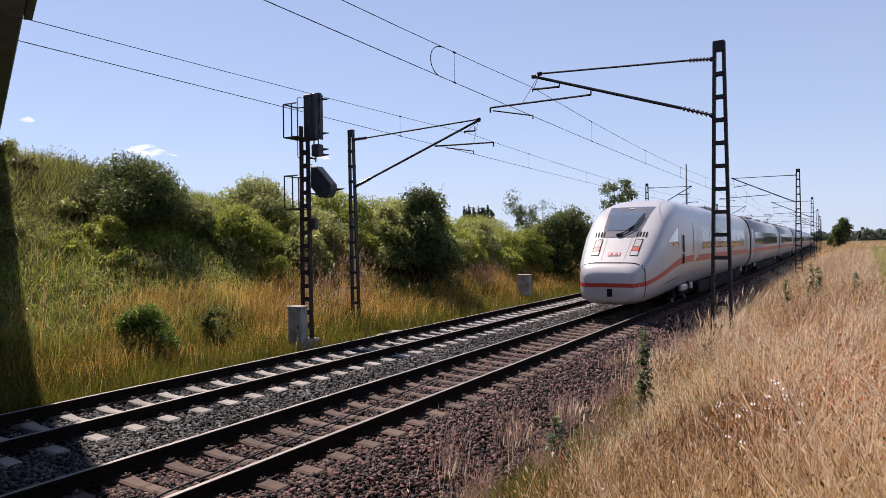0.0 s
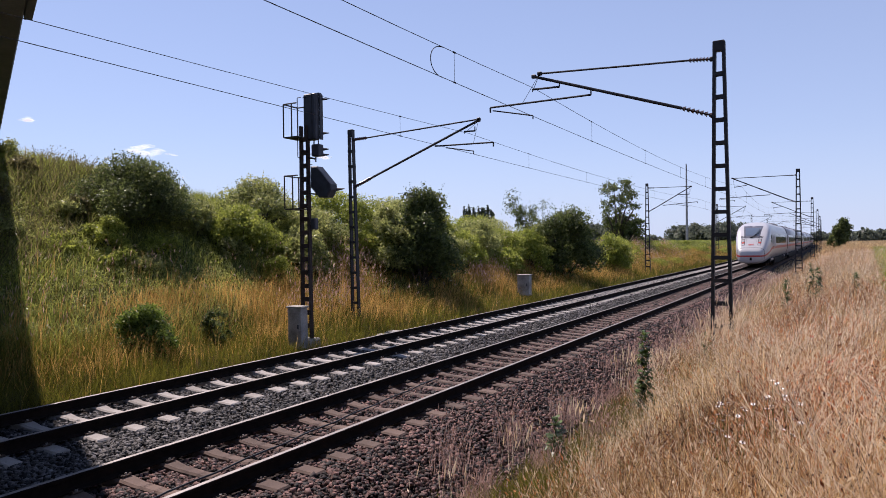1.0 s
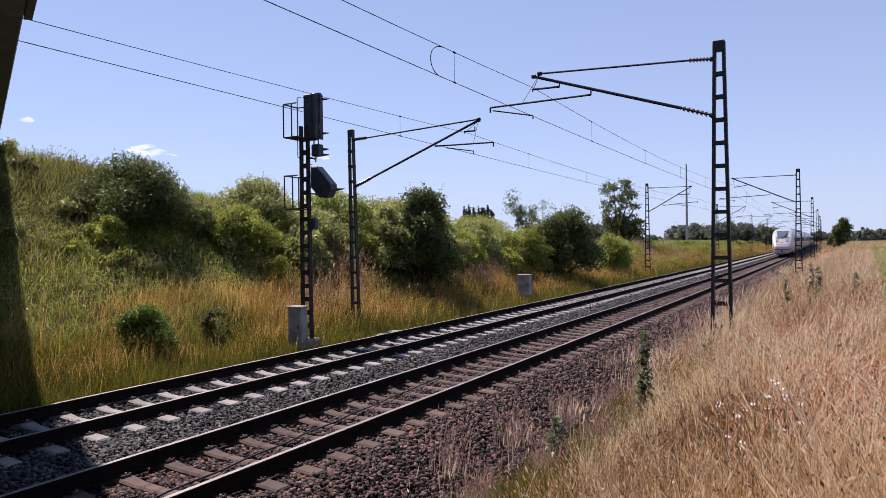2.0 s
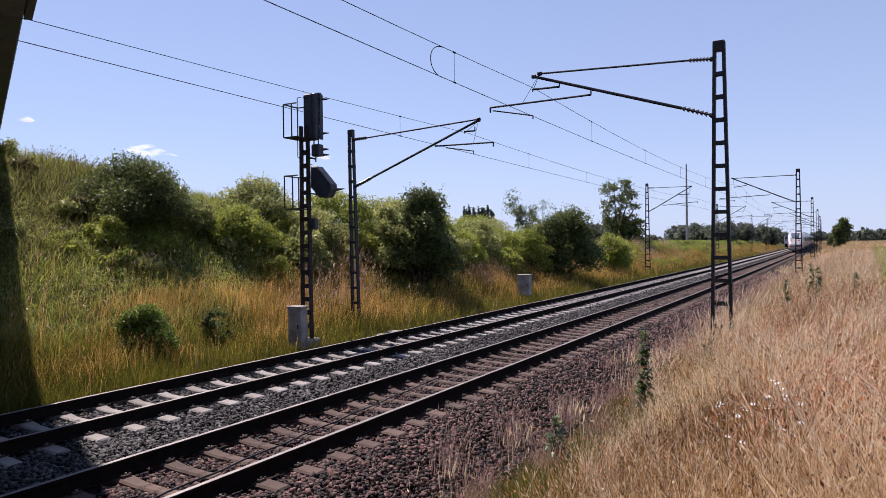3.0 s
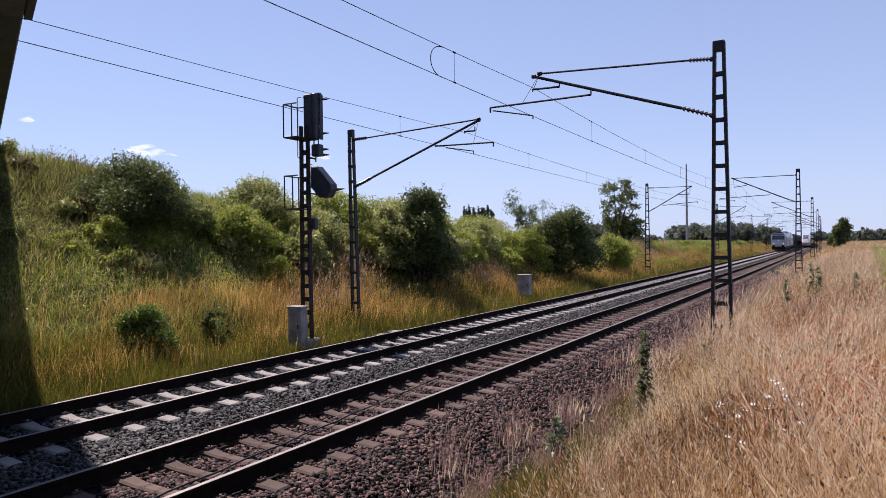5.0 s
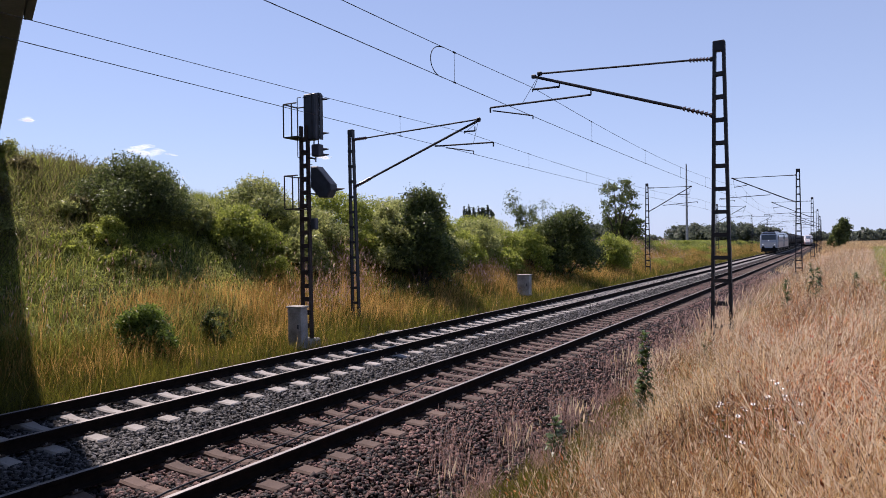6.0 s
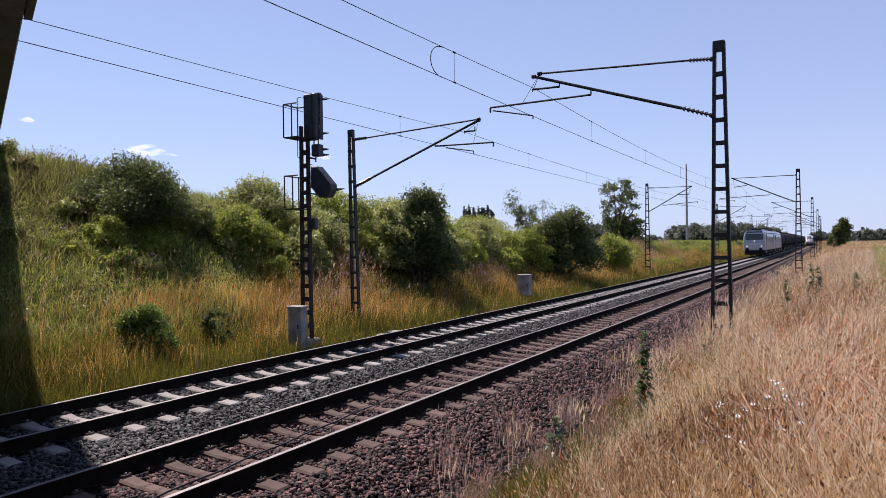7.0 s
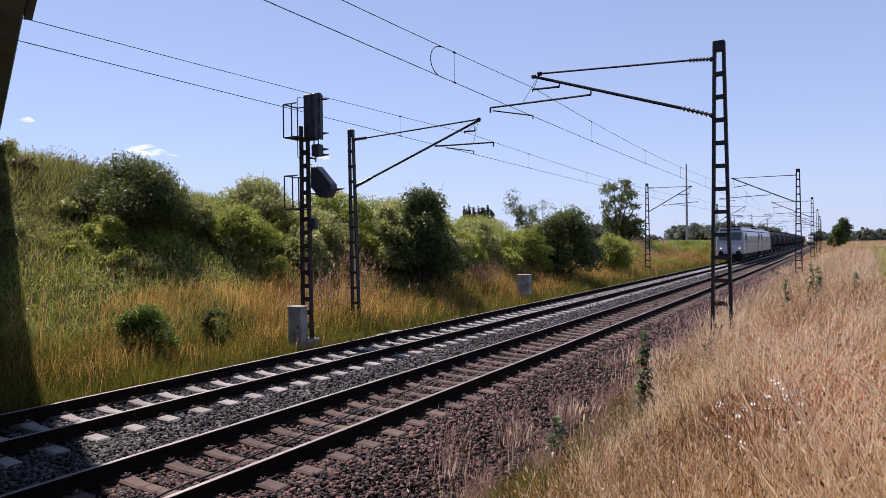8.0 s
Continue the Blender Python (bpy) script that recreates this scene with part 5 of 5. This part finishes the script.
def build_clouds():
    """Small fair-weather clouds far off."""
    m = material("cloud_white", (0.8, 0.8, 0.8), (0.9, 0.9, 0.9), scale=0.02, rough=1.0, bump=0)
    nt = m.node_tree
    tr, mix = nt.nodes.new("ShaderNodeBsdfTransparent"), nt.nodes.new("ShaderNodeMixShader")
    b = nt.nodes["Principled BSDF"]
    # emission stands in for sunlight on the clouds
    b.inputs["Emission Color"].default_value, b.inputs["Emission Strength"].default_value = (0.95, 0.95, 1.0, 1), 0.75
    mix.inputs[0].default_value = 0.90
    nt.links.new(nt.nodes["Principled BSDF"].outputs[0], mix.inputs[1])
    nt.links.new(tr.outputs[0], mix.inputs[2])
    nt.links.new(mix.outputs[0], nt.nodes["Material Output"].inputs["Surface"])
    for k, (a, e, w, h) in enumerate(((52.3, 7.35, 140, 19), (60.0, 9.15, 30, 6), (38.9, 7.2, 36, 9))):
        rng = random.Random(k)
        d = 2200
        c = Vector((-math.sin(radians(a)) * d, math.cos(radians(a)) * d, math.tan(radians(e)) * d))
        bm = bmesh.new()
        for i in range(22):
            u = max(-0.6, min(0.6, rng.gauss(0, 0.24)))
            size = (1 - 1.5 * abs(u)) * rng.uniform(0.3, 1.0) + 0.12
            r = bmesh.ops.create_icosphere(bm, subdivisions=2, radius=1)
            bmesh.ops.scale(bm, vec=(w * 0.13 * size + 4, 12, h * 0.26 * size + 1), verts=r["verts"])
            bmesh.ops.translate(bm, vec=(u * w, rng.uniform(-20, 20), rng.gauss(0.1, 0.28) * h), verts=r["verts"])
        ob = part("cloud", bm, m, None, soft=True)
        ob.matrix_basis = Matrix.Translation(c) @ pose(0, 0, 0, 0, 0, a)
        tagged(ob, "small thin white cloud over the slope", "cloud", kind="structure")


build_clouds()


def build_pole():
    pole = thing("steel_pole", "tall thin grey pole behind the bank", "pole", m=pose(-15.2, 120.0, 1.9))
    bm = bmesh.new()
    tube(bm, (0, 0, 0), (0, 0, 13.2), 0.22, 0.10, 10)
    part("shaft", bm, MAT["train_grey"], pole)
    bm = bmesh.new()
    box(bm, 0, 0, 0.1, 0.9, 0.9, 0.4, bevel=0.05)
    part("footing", bm, MAT["box"], pole)


build_pole()


def build_woods():
    """Far woods along the horizon."""
    rng = np.random.default_rng(9)
    cs, rs = [], []
    for i in range(220):
        a = rng.uniform(-0.10, 0.95)
        d = rng.uniform(480, 900)
        r = rng.uniform(2.8, 5.0)
        cs.append((-math.sin(a) * d, math.cos(a) * d, 1 + r * 0.5))
        rs.append((r * 1.5, r * 1.5, r))
    V, Q = leaf_cloud(rng, cs, rs, 60000, 1.3)
    tagged(new("far_woods", raw_mesh("far_woods", V, Q, [], MAT["leaf_far"])), "dark far woods along the horizon", "woods", kind="stuff")


build_woods()


def blades(rng, x, y, z, h, w, lean=0.35, wind=(0.15, 0.0)):
    """Curved tapering blades: two quads and a tip each."""
    n = len(x)
    a = rng.uniform(0, 2 * np.pi, n)
    side = np.stack([np.cos(a), np.sin(a), np.zeros(n)], -1)
    bend_dir = np.stack([rng.normal(0, lean, n) + wind[0], rng.normal(0, lean, n) + wind[1], np.zeros(n)], -1)
    p = np.stack([x, y, z], -1)
    h, w = h[:, None], w[:, None]
    up = np.array([0, 0, 1.0])
    m1 = p + up * h * 0.55 + bend_dir * h * 0.25
    tip = p + up * h + bend_dir * h * 0.85
    V = np.stack([p - side * w, p + side * w, m1 - side * w * 0.75, m1 + side * w * 0.75, tip], 1)
    i = 5 * np.arange(n)[:, None]
    Q = i + np.array([[0, 1, 3, 2]])
    T = i + np.array([[2, 3, 4]])
    return V.reshape(-1, 3), Q, T, tip, bend_dir


def heads(rng, tip, bend_dir, length, width):
    """Seed heads: two crossed spindles at the tips."""
    n = len(tip)
    d = bend_dir * 1.2 + np.array([0, 0, 1.0])
    d /= np.linalg.norm(d, axis=1, keepdims=True)
    a = np.cross(d, rng.normal(size=(n, 3)))
    a /= np.linalg.norm(a, axis=1, keepdims=True)
    b = np.cross(d, a)
    L, Wd = length[:, None], width[:, None]
    V = []
    for s in (a, b):
        V += [tip - d * L * 0.35, tip + d * L * 0.15 + s * Wd, tip + d * L * 0.65, tip + d * L * 0.15 - s * Wd]
    V = np.stack(V, 1).reshape(-1, 3)
    return V, np.arange(8 * n).reshape(-1, 4)


def grass(name, label, mat, seed, n, xr, yr, h, w, power=1.15, lean=0.3, head=None, patch=None, rise=None, head_mat="straw_head"):
    """One sheet of blades over a strip of the plan, thinning with distance."""
    rng = np.random.default_rng(seed)
    y = yr[0] * (yr[1] / yr[0]) ** (rng.random(n) ** power)
    lo = xr[0](y) if callable(xr[0]) else xr[0]
    hi = xr[1](y) if callable(xr[1]) else xr[1]
    x = lo + (hi - lo) * rng.random(n)
    if patch:
        f = patch(x, y) > rng.random(n)
        x, y = x[f], y[f]
    n = len(x)
    scale_h = rise(x, y) if rise else 1.0
    x = x + bend_np(y)
    shoulder = np.interp(x - bend_np(y), [1.0, 1.4, 1.75, 2.6, 3.1], [-9, -0.26, -0.28, -0.58, -9])
    z = np.maximum(ground_z(x, y), shoulder) - 0.03
    tall = 1 + 0.28 * np.sin(x * 1.7 + 2 * np.sin(y * 0.6)) * np.sin(y * 0.9)
    hh = rng.uniform(*h, n) * tall * scale_h
    ww = rng.uniform(*w, n) * (1 + 0.035 * np.clip(np.hypot(x - 6.4, y) - 8, 0, 60))
    V, Q, T, tip, bd = blades(rng, x, y, z, hh, ww, lean)
    tagged(new(name, raw_mesh(name, V, Q, T, mat)), label, "grass", kind="stuff")
    if head:
        k = rng.random(n) < head[0]
        V, Q = heads(rng, tip[k], bd[k], rng.uniform(*head[1], k.sum()), np.maximum(ww[k], 0.002) * head[2])
        tagged(new(name + "_heads", raw_mesh(name + "_heads", V, Q, [], MAT[head_mat])), "seed heads of the " + label.split(" ", 1)[1], "grass", kind="stuff")


def build_grass():
    right_hi = lambda y: 7.4 + 0.07 * y
    edge = lambda x, y: np.clip((x - 2.95 + 0.95 * smooth(9, 17, y) + 0.3 * smooth(22, 35, y) + 0.7 * smooth(35, 60, y)) / 0.8, 0.02, 1)
    rise = lambda x, y: np.clip((x - 2.4 + 0.9 * smooth(9, 17, y)) / 1.9, 0.3, 1)
    clump = lambda x, y: edge(x, y) * np.maximum(np.clip((x - 3.4) / 0.9, 0.25, 1), smooth(9, 14, y)) * (0.45 + 0.55 * np.sin(x * 2.3 + np.sin(y * 1.1) * 2) * np.sin(y * 1.7 + x))
    near = lambda x, y: np.maximum(np.clip((x - 3.5) / 0.9, 0.2, 1), smooth(9, 14, y))
    zone = lambda x, y: np.clip(0.45 + 1.1 * np.sin(x * 1.1 + 1.7 * np.sin(y * 0.35)) * np.sin(y * 0.5 + 0.6 * x), 0.0, 1)
    grass("dry_grass", "tall straw-coloured dry grass on the field edge", MAT["straw"], 11, 76000, (lambda y: 1.9 - 0.3 * smooth(35, 60, y), right_hi), (3.2, 120), (0.18, 0.72), (0.002, 0.0058), 1.25, 0.52, (0.4, (0.025, 0.05), 1.15), lambda x, y: edge(x, y) * (0.3 + 0.7 * (1 - zone(x, y))) * near(x, y), rise)
    grass("rusty_grass", "reddish-brown dry grass on the field edge", MAT["rust_straw"], 21, 70000, (2.8, right_hi), (3.2, 120), (0.15, 0.62), (0.0018, 0.0042), 1.2, 0.45, (0.5, (0.03, 0.06), 2.0), lambda x, y: edge(x, y) * zone(x, y) * near(x, y), rise, "rust_straw")
    grass("field_green", "green grass patches in the dry field", MAT["green_blade"], 22, 40000, (3.4, right_hi), (3.4, 80), (0.2, 0.5), (0.0012, 0.0028), 1.15, 0.45, None, lambda x, y: np.clip(np.sin(x * 2.1 + y * 0.4) * np.sin(y * 0.9 - x) - 0.25, 0, 1) * 1.6, rise)
    grass("pale_stalks", "pale bleached stalks among dry grass", MAT["pale_stalk"], 16, 52000, (1.9, right_hi), (3.4, 90), (0.3, 0.8), (0.0024, 0.0062), 1.3, 0.55, (0.6, (0.025, 0.06), 1.2), clump, rise, "pale_stalk")
    grass("withered_flowers", "brown withered flower stems among dry grass", MAT["dead_flower"], 17, 34000, (3.0, right_hi), (3.4, 70), (0.3, 0.75), (0.0012, 0.0026), 1.15, 0.35, (1.0, (0.006, 0.017), 2.6), lambda x, y: edge(x, y) * np.clip(0.25 + 0.9 * np.sin(x * 1.6 + 1.2 * np.sin(y * 0.8)) * np.sin(y * 0.9 - x), 0.08, 1), rise, "dead_flower")
    grass("green_grass", "yellow-green low grass at the ballast edge", MAT["green_blade"], 12, 46000, (2.7, 5.2), (4.0, 60), (0.15, 0.5), (0.002, 0.0045), 1.1, 0.4, None, lambda x, y: np.clip((x - 2.8) / 0.4, 0, 1) * np.clip((5.3 - x) / 1.8, 0, 1))
    grass("pink_tufts", "pinkish dry grass tufts growing in the ballast", MAT["pink_straw"], 18, 26000, (1.9, 3.7), (6.5, 60), (0.2, 0.6), (0.0016, 0.003), 1.0, 0.22, (0.7, (0.06, 0.12), 2.4),
          lambda x, y: np.clip(np.sin(x * 5 + y * 1.3) * np.sin(y * 2.1 - x) - 0.15, 0, 1) * np.clip((x - 1.8 + 0.3 * smooth(9, 17, y)) / 1.0, 0, 1) * 1.6, None, "pink_straw")
    lo, hi = -10.8, -5.95
    grass("golden_grass", "golden meadow grass along the track", MAT["gold_blade"], 13, 100000, (lo, hi), (6.2, 260), (0.3, 0.85), (0.0025, 0.0055), 1.05, 0.3, (0.2, (0.05, 0.11), 1.6),
          lambda x, y: np.clip((-6.7 - x) / 1.3, 0.06, 1) * np.clip(0.5 + 0.7 * np.sin(x * 1.1 + y * 0.35) * np.sin(y * 0.8), 0.12, 1) * (0.3 + 0.7 * smooth(9, 15, y)), None, "gold_blade")
    grass("low_grass", "yellow-green grass beside the ballast", MAT["green_blade"], 14, 62000, (-9.4, -5.9), (6.2, 160), (0.15, 0.62), (0.003, 0.006), 1.05, 0.4, None)
    grass("slope_grass", "rough green grass on the slope", MAT["verge_blade"], 15, 190000, (-26, -8.6), (7, 220), (0.12, 0.46), (0.0035, 0.0085), 0.95, 0.6, None)
    grass("slope_stalks", "dry stalks standing on the slope", MAT["gold_blade"], 19, 20000, (-12.4, -8.4), (8, 90), (0.5, 1.05), (0.002, 0.004), 0.95, 0.2, (0.8, (0.10, 0.2), 2.2), lambda x, y: np.clip(np.sin(x * 0.9 + y * 0.5) * 0.9, 0.05, 1) * (0.12 + 0.88 * smooth(12, 18, y)), None, "pink_straw")
    grass("ramp_weeds", "olive-brown weeds on top of the ramp", MAT["leaf_olive"], 27, 16000, (-27, -12.5), (7.5, 17), (0.25, 0.7), (0.006, 0.012), 1.0, 0.5, (0.3, (0.05, 0.1), 1.5),
          lambda x, y: np.clip(np.sin(x * 0.8 + y * 0.6) * 0.8 + 0.3, 0, 1), None, "leaf_olive")
    grass("far_dry_field", "pale dry grass on the distant field", MAT["straw"], 31, 24000, (2.2, lambda y: 12 + 0.2 * y), (95, 700), (0.25, 0.6), (0.012, 0.024), 1.0, 0.5, None)
    grass("crop_green", "green crop edge beyond the dry strip", MAT["leaf_light"], 25, 14000, (lambda y: 6.8 + 0.036 * y, lambda y: 8.5 + 0.07 * y), (18, 110), (0.35, 0.75), (0.006, 0.012), 1.0, 0.5, None)


build_grass()


def build_herbs():
    """Low leafy herbs that mottle the slope."""
    rng = np.random.default_rng(61)
    for name, mat, n, lo, hi in (("slope_herbs", "leaf_light", 2600, -24.0, -10.4), ("bank_herbs", "leaf", 1500, -16.0, -9.6)):
        y = 7.5 * (60 / 7.5) ** rng.random(n)
        x = rng.uniform(lo, hi, n)
        z = ground_z(x, y)
        r = rng.uniform(0.12, 0.34, n)
        V, Q = leaf_cloud(rng, np.stack([x, y, z + 0.1], -1), np.stack([r, r, r * rng.uniform(0.5, 1.2, n)], -1), n * 30, 0.03, shell=0.8)
        tagged(new(name, raw_mesh(name, V, Q, [], MAT[mat])), "low leafy green herbs among slope grass", "herbs", kind="stuff")


build_herbs()


def build_clump(x, y, h, n, seed):
    rng = np.random.default_rng(seed)
    px, py = x + rng.normal(0, 0.16, n), y + rng.normal(0, 0.25, n)
    z = ground_z(px, py)
    V, Q, T, tip, bd = blades(rng, px - x, py - y, z - float(ground_z(x, y)), rng.uniform(0.7, 1.0, n) * h, rng.uniform(0.0018, 0.003, n), 0.2)
    ob = thing("tall_grass_clump", "pale tall bleached grass clump with feathery heads", "grass clump", m=pose(x, y, float(ground_z(x, y)) - 0.02), group="tall grass clumps")
    tagged(part("tuft", raw_mesh("tuft", V, Q, T, MAT["pale_stalk"]), None, ob), kind="stuff")
    V, Q = heads(rng, tip, bd, rng.uniform(0.16, 0.28, n), rng.uniform(0.007, 0.013, n))
    tagged(part("panicle", raw_mesh("panicle", V, Q, [], MAT["pale_stalk"]), None, ob), kind="stuff")


for cx, cy, ch, cn in ((4.72, 14.0, 1.5, 18), (4.0, 15.6, 0.85, 60), (4.4, 15.9, 0.95, 60), (4.45, 13.2, 1.2, 26), (5.15, 16.4, 1.35, 14), (3.55, 12.4, 0.95, 20), (3.2, 9.6, 0.7, 20), (2.75, 8.3, 0.65, 16), (3.6, 19.5, 1.1, 30), (2.6, 14.2, 0.8, 22), (2.45, 7.0, 0.5, 8)):
    build_clump(cx, cy, ch, cn, int(cx * 31 + cy * 57))


def build_weed(x, y, h, seed, label, n=150):
    """A thistle-like weed: a ribbed stem with lobed leaves all the way up."""
    rng = np.random.default_rng(seed)
    ob = thing("thistle", label, "weed", m=pose(x, y, float(ground_z(x, y)) - 0.02), group="thistles")
    bm = bmesh.new()
    pts = [Vector((rng.normal(0, 0.02) * min(i, 2), rng.normal(0, 0.02) * min(i, 2), h * i / 6)) for i in range(7)]
    loft(bm, [[p + Vector((math.cos(a) * r, math.sin(a) * r, 0)) for a in np.arange(6) * math.pi / 3] for p, r in zip(pts, np.linspace(0.013, 0.004, 7))])
    part("stem", bm, MAT["weed_leaf"], ob)
    V, Q = [], []
    for i in range(n):
        z = h * (0.08 + 0.92 * rng.random())
        a, L = rng.uniform(0, 6.283), rng.uniform(0.11, 0.24) * (1.15 - 0.6 * z / h)
        d = np.array([math.cos(a), math.sin(a), rng.uniform(-0.3, 0.7)])
        sd = np.array([-math.sin(a), math.cos(a), rng.uniform(-0.3, 0.3)])
        b = np.array([0, 0, z])
        k = len(V)
        V += [b, b + d * L * 0.5 + sd * L * 0.28, b + d * L * 0.75 + sd * L * 0.1, b + d * L - np.array([0, 0, L * 0.3]), b + d * L * 0.75 - sd * L * 0.12, b + d * L * 0.5 - sd * L * 0.28]
        Q += [[k, k + 1, k + 2, k + 5], [k + 2, k + 3, k + 4, k + 5]]
    part("foliage", raw_mesh("foliage", V, Q, [], MAT["weed_leaf"]), None, ob)


for wx, wy, wh, wn in ((3.88, 10.7, 1.4, 260), (3.95, 16.0, 0.75, 110), (5.05, 24.0, 1.15, 130), (5.95, 22.5, 1.15, 120), (5.7, 24.6, 1.3, 110), (3.35, 8.3, 0.75, 90), (6.85, 21.0, 0.8, 90)):
    build_weed(wx, wy, wh, int(wx * 100 + wy * 7), "leafy dark green thistle among dry grass", wn)


def build_flower(kind, petal_mat, r, petals, label):
    ob = thing(kind, label, "flower", group=kind + " flowers")
    bm = bmesh.new()
    tube(bm, (0, 0, 0), (0.01, 0, 0.62), 0.003, 0.002, 5, False)
    part("stem", bm, MAT["green_blade"], ob)
    for i in range(petals):
        bm = bmesh.new()
        a = 2 * math.pi * i / petals
        c, d = Vector((0.01, 0, 0.62)), Vector((math.cos(a), math.sin(a), 0.35))
        e = Vector((-math.sin(a), math.cos(a), 0)) * r * (2.4 / petals)
        grid(bm, [[c - e * 0.3, c + e * 0.3], [c + d * r * 0.6 - e, c + d * r * 0.6 + e], [c + d * r - e * 0.6, c + d * r + e * 0.6]])
        part("petal", bm, petal_mat, ob)
    bm = bmesh.new()
    tube(bm, (0.01, 0, 0.615), (0.01, 0, 0.635), r * 0.3, r * 0.2, 8)
    part("flower_centre", bm, MAT["dead_flower"], ob)
    return ob


def build_flowers():
    rng = random.Random(21)
    first = build_flower("poppy", MAT["poppy"], 0.03, 4, "red poppy in the dry grass")
    spots = [(6.1, 6.2), (6.55, 9.5), (6.3, 13.0), (6.9, 14.5), (6.0, 11.2), (7.2, 17.5), (6.7, 19.0), (7.4, 22.0), (7.0, 26.0), (5.6, 8.1), (7.6, 28.0), (6.45, 7.3)]
    for i, (x, y) in enumerate(spots):
        m = pose(x, y, float(ground_z(x, y)) + rng.uniform(-0.05, 0.12), rng.uniform(-12, 12), rng.uniform(-12, 12), rng.uniform(0, 360))
        if i == 0:
            first.matrix_basis = m
        else:
            copy_thing(first, m)
    first = build_flower("daisy", MAT["daisy"], 0.021, 9, "white daisy among dry grass")
    for i in range(44):
        y = rng.uniform(5.0, 6.7)
        x = rng.uniform(5.6, 6.2)
        m = pose(x, y, float(ground_z(x, y)) + rng.uniform(-0.02, 0.14), rng.uniform(-20, 20), rng.uniform(-20, 20), rng.uniform(0, 360))
        if i == 0:
            first.matrix_basis = m
        else:
            copy_thing(first, m)


build_flowers()


# ======== movement ========
EXPRESS_V, FREIGHT_V = 43.3, 27.2


def run(cars, x0, y_of_t, gaps):
    for t_off, car in zip(gaps, cars):
        rows = []
        for k in range(17):
            t = 0.5 * k
            y = y_of_t(t) + t_off
            rows.append((t, on_track(y, x0)))
        walk(car, rows)


def motions():
    run(EXPRESS, 0.0, lambda t: 22.3 + EXPRESS_V * t, [28.75 * i for i in range(len(EXPRESS))])
    front = lambda t: 81.7 + FREIGHT_V * (8.0 - t)
    run([LOCO, LOCO_2], -TRACK_GAP, front, [0.0, 19.5])
    run(WAGONS, -TRACK_GAP, front, [39.4 + 15.3 * i for i in range(len(WAGONS))])


motions()
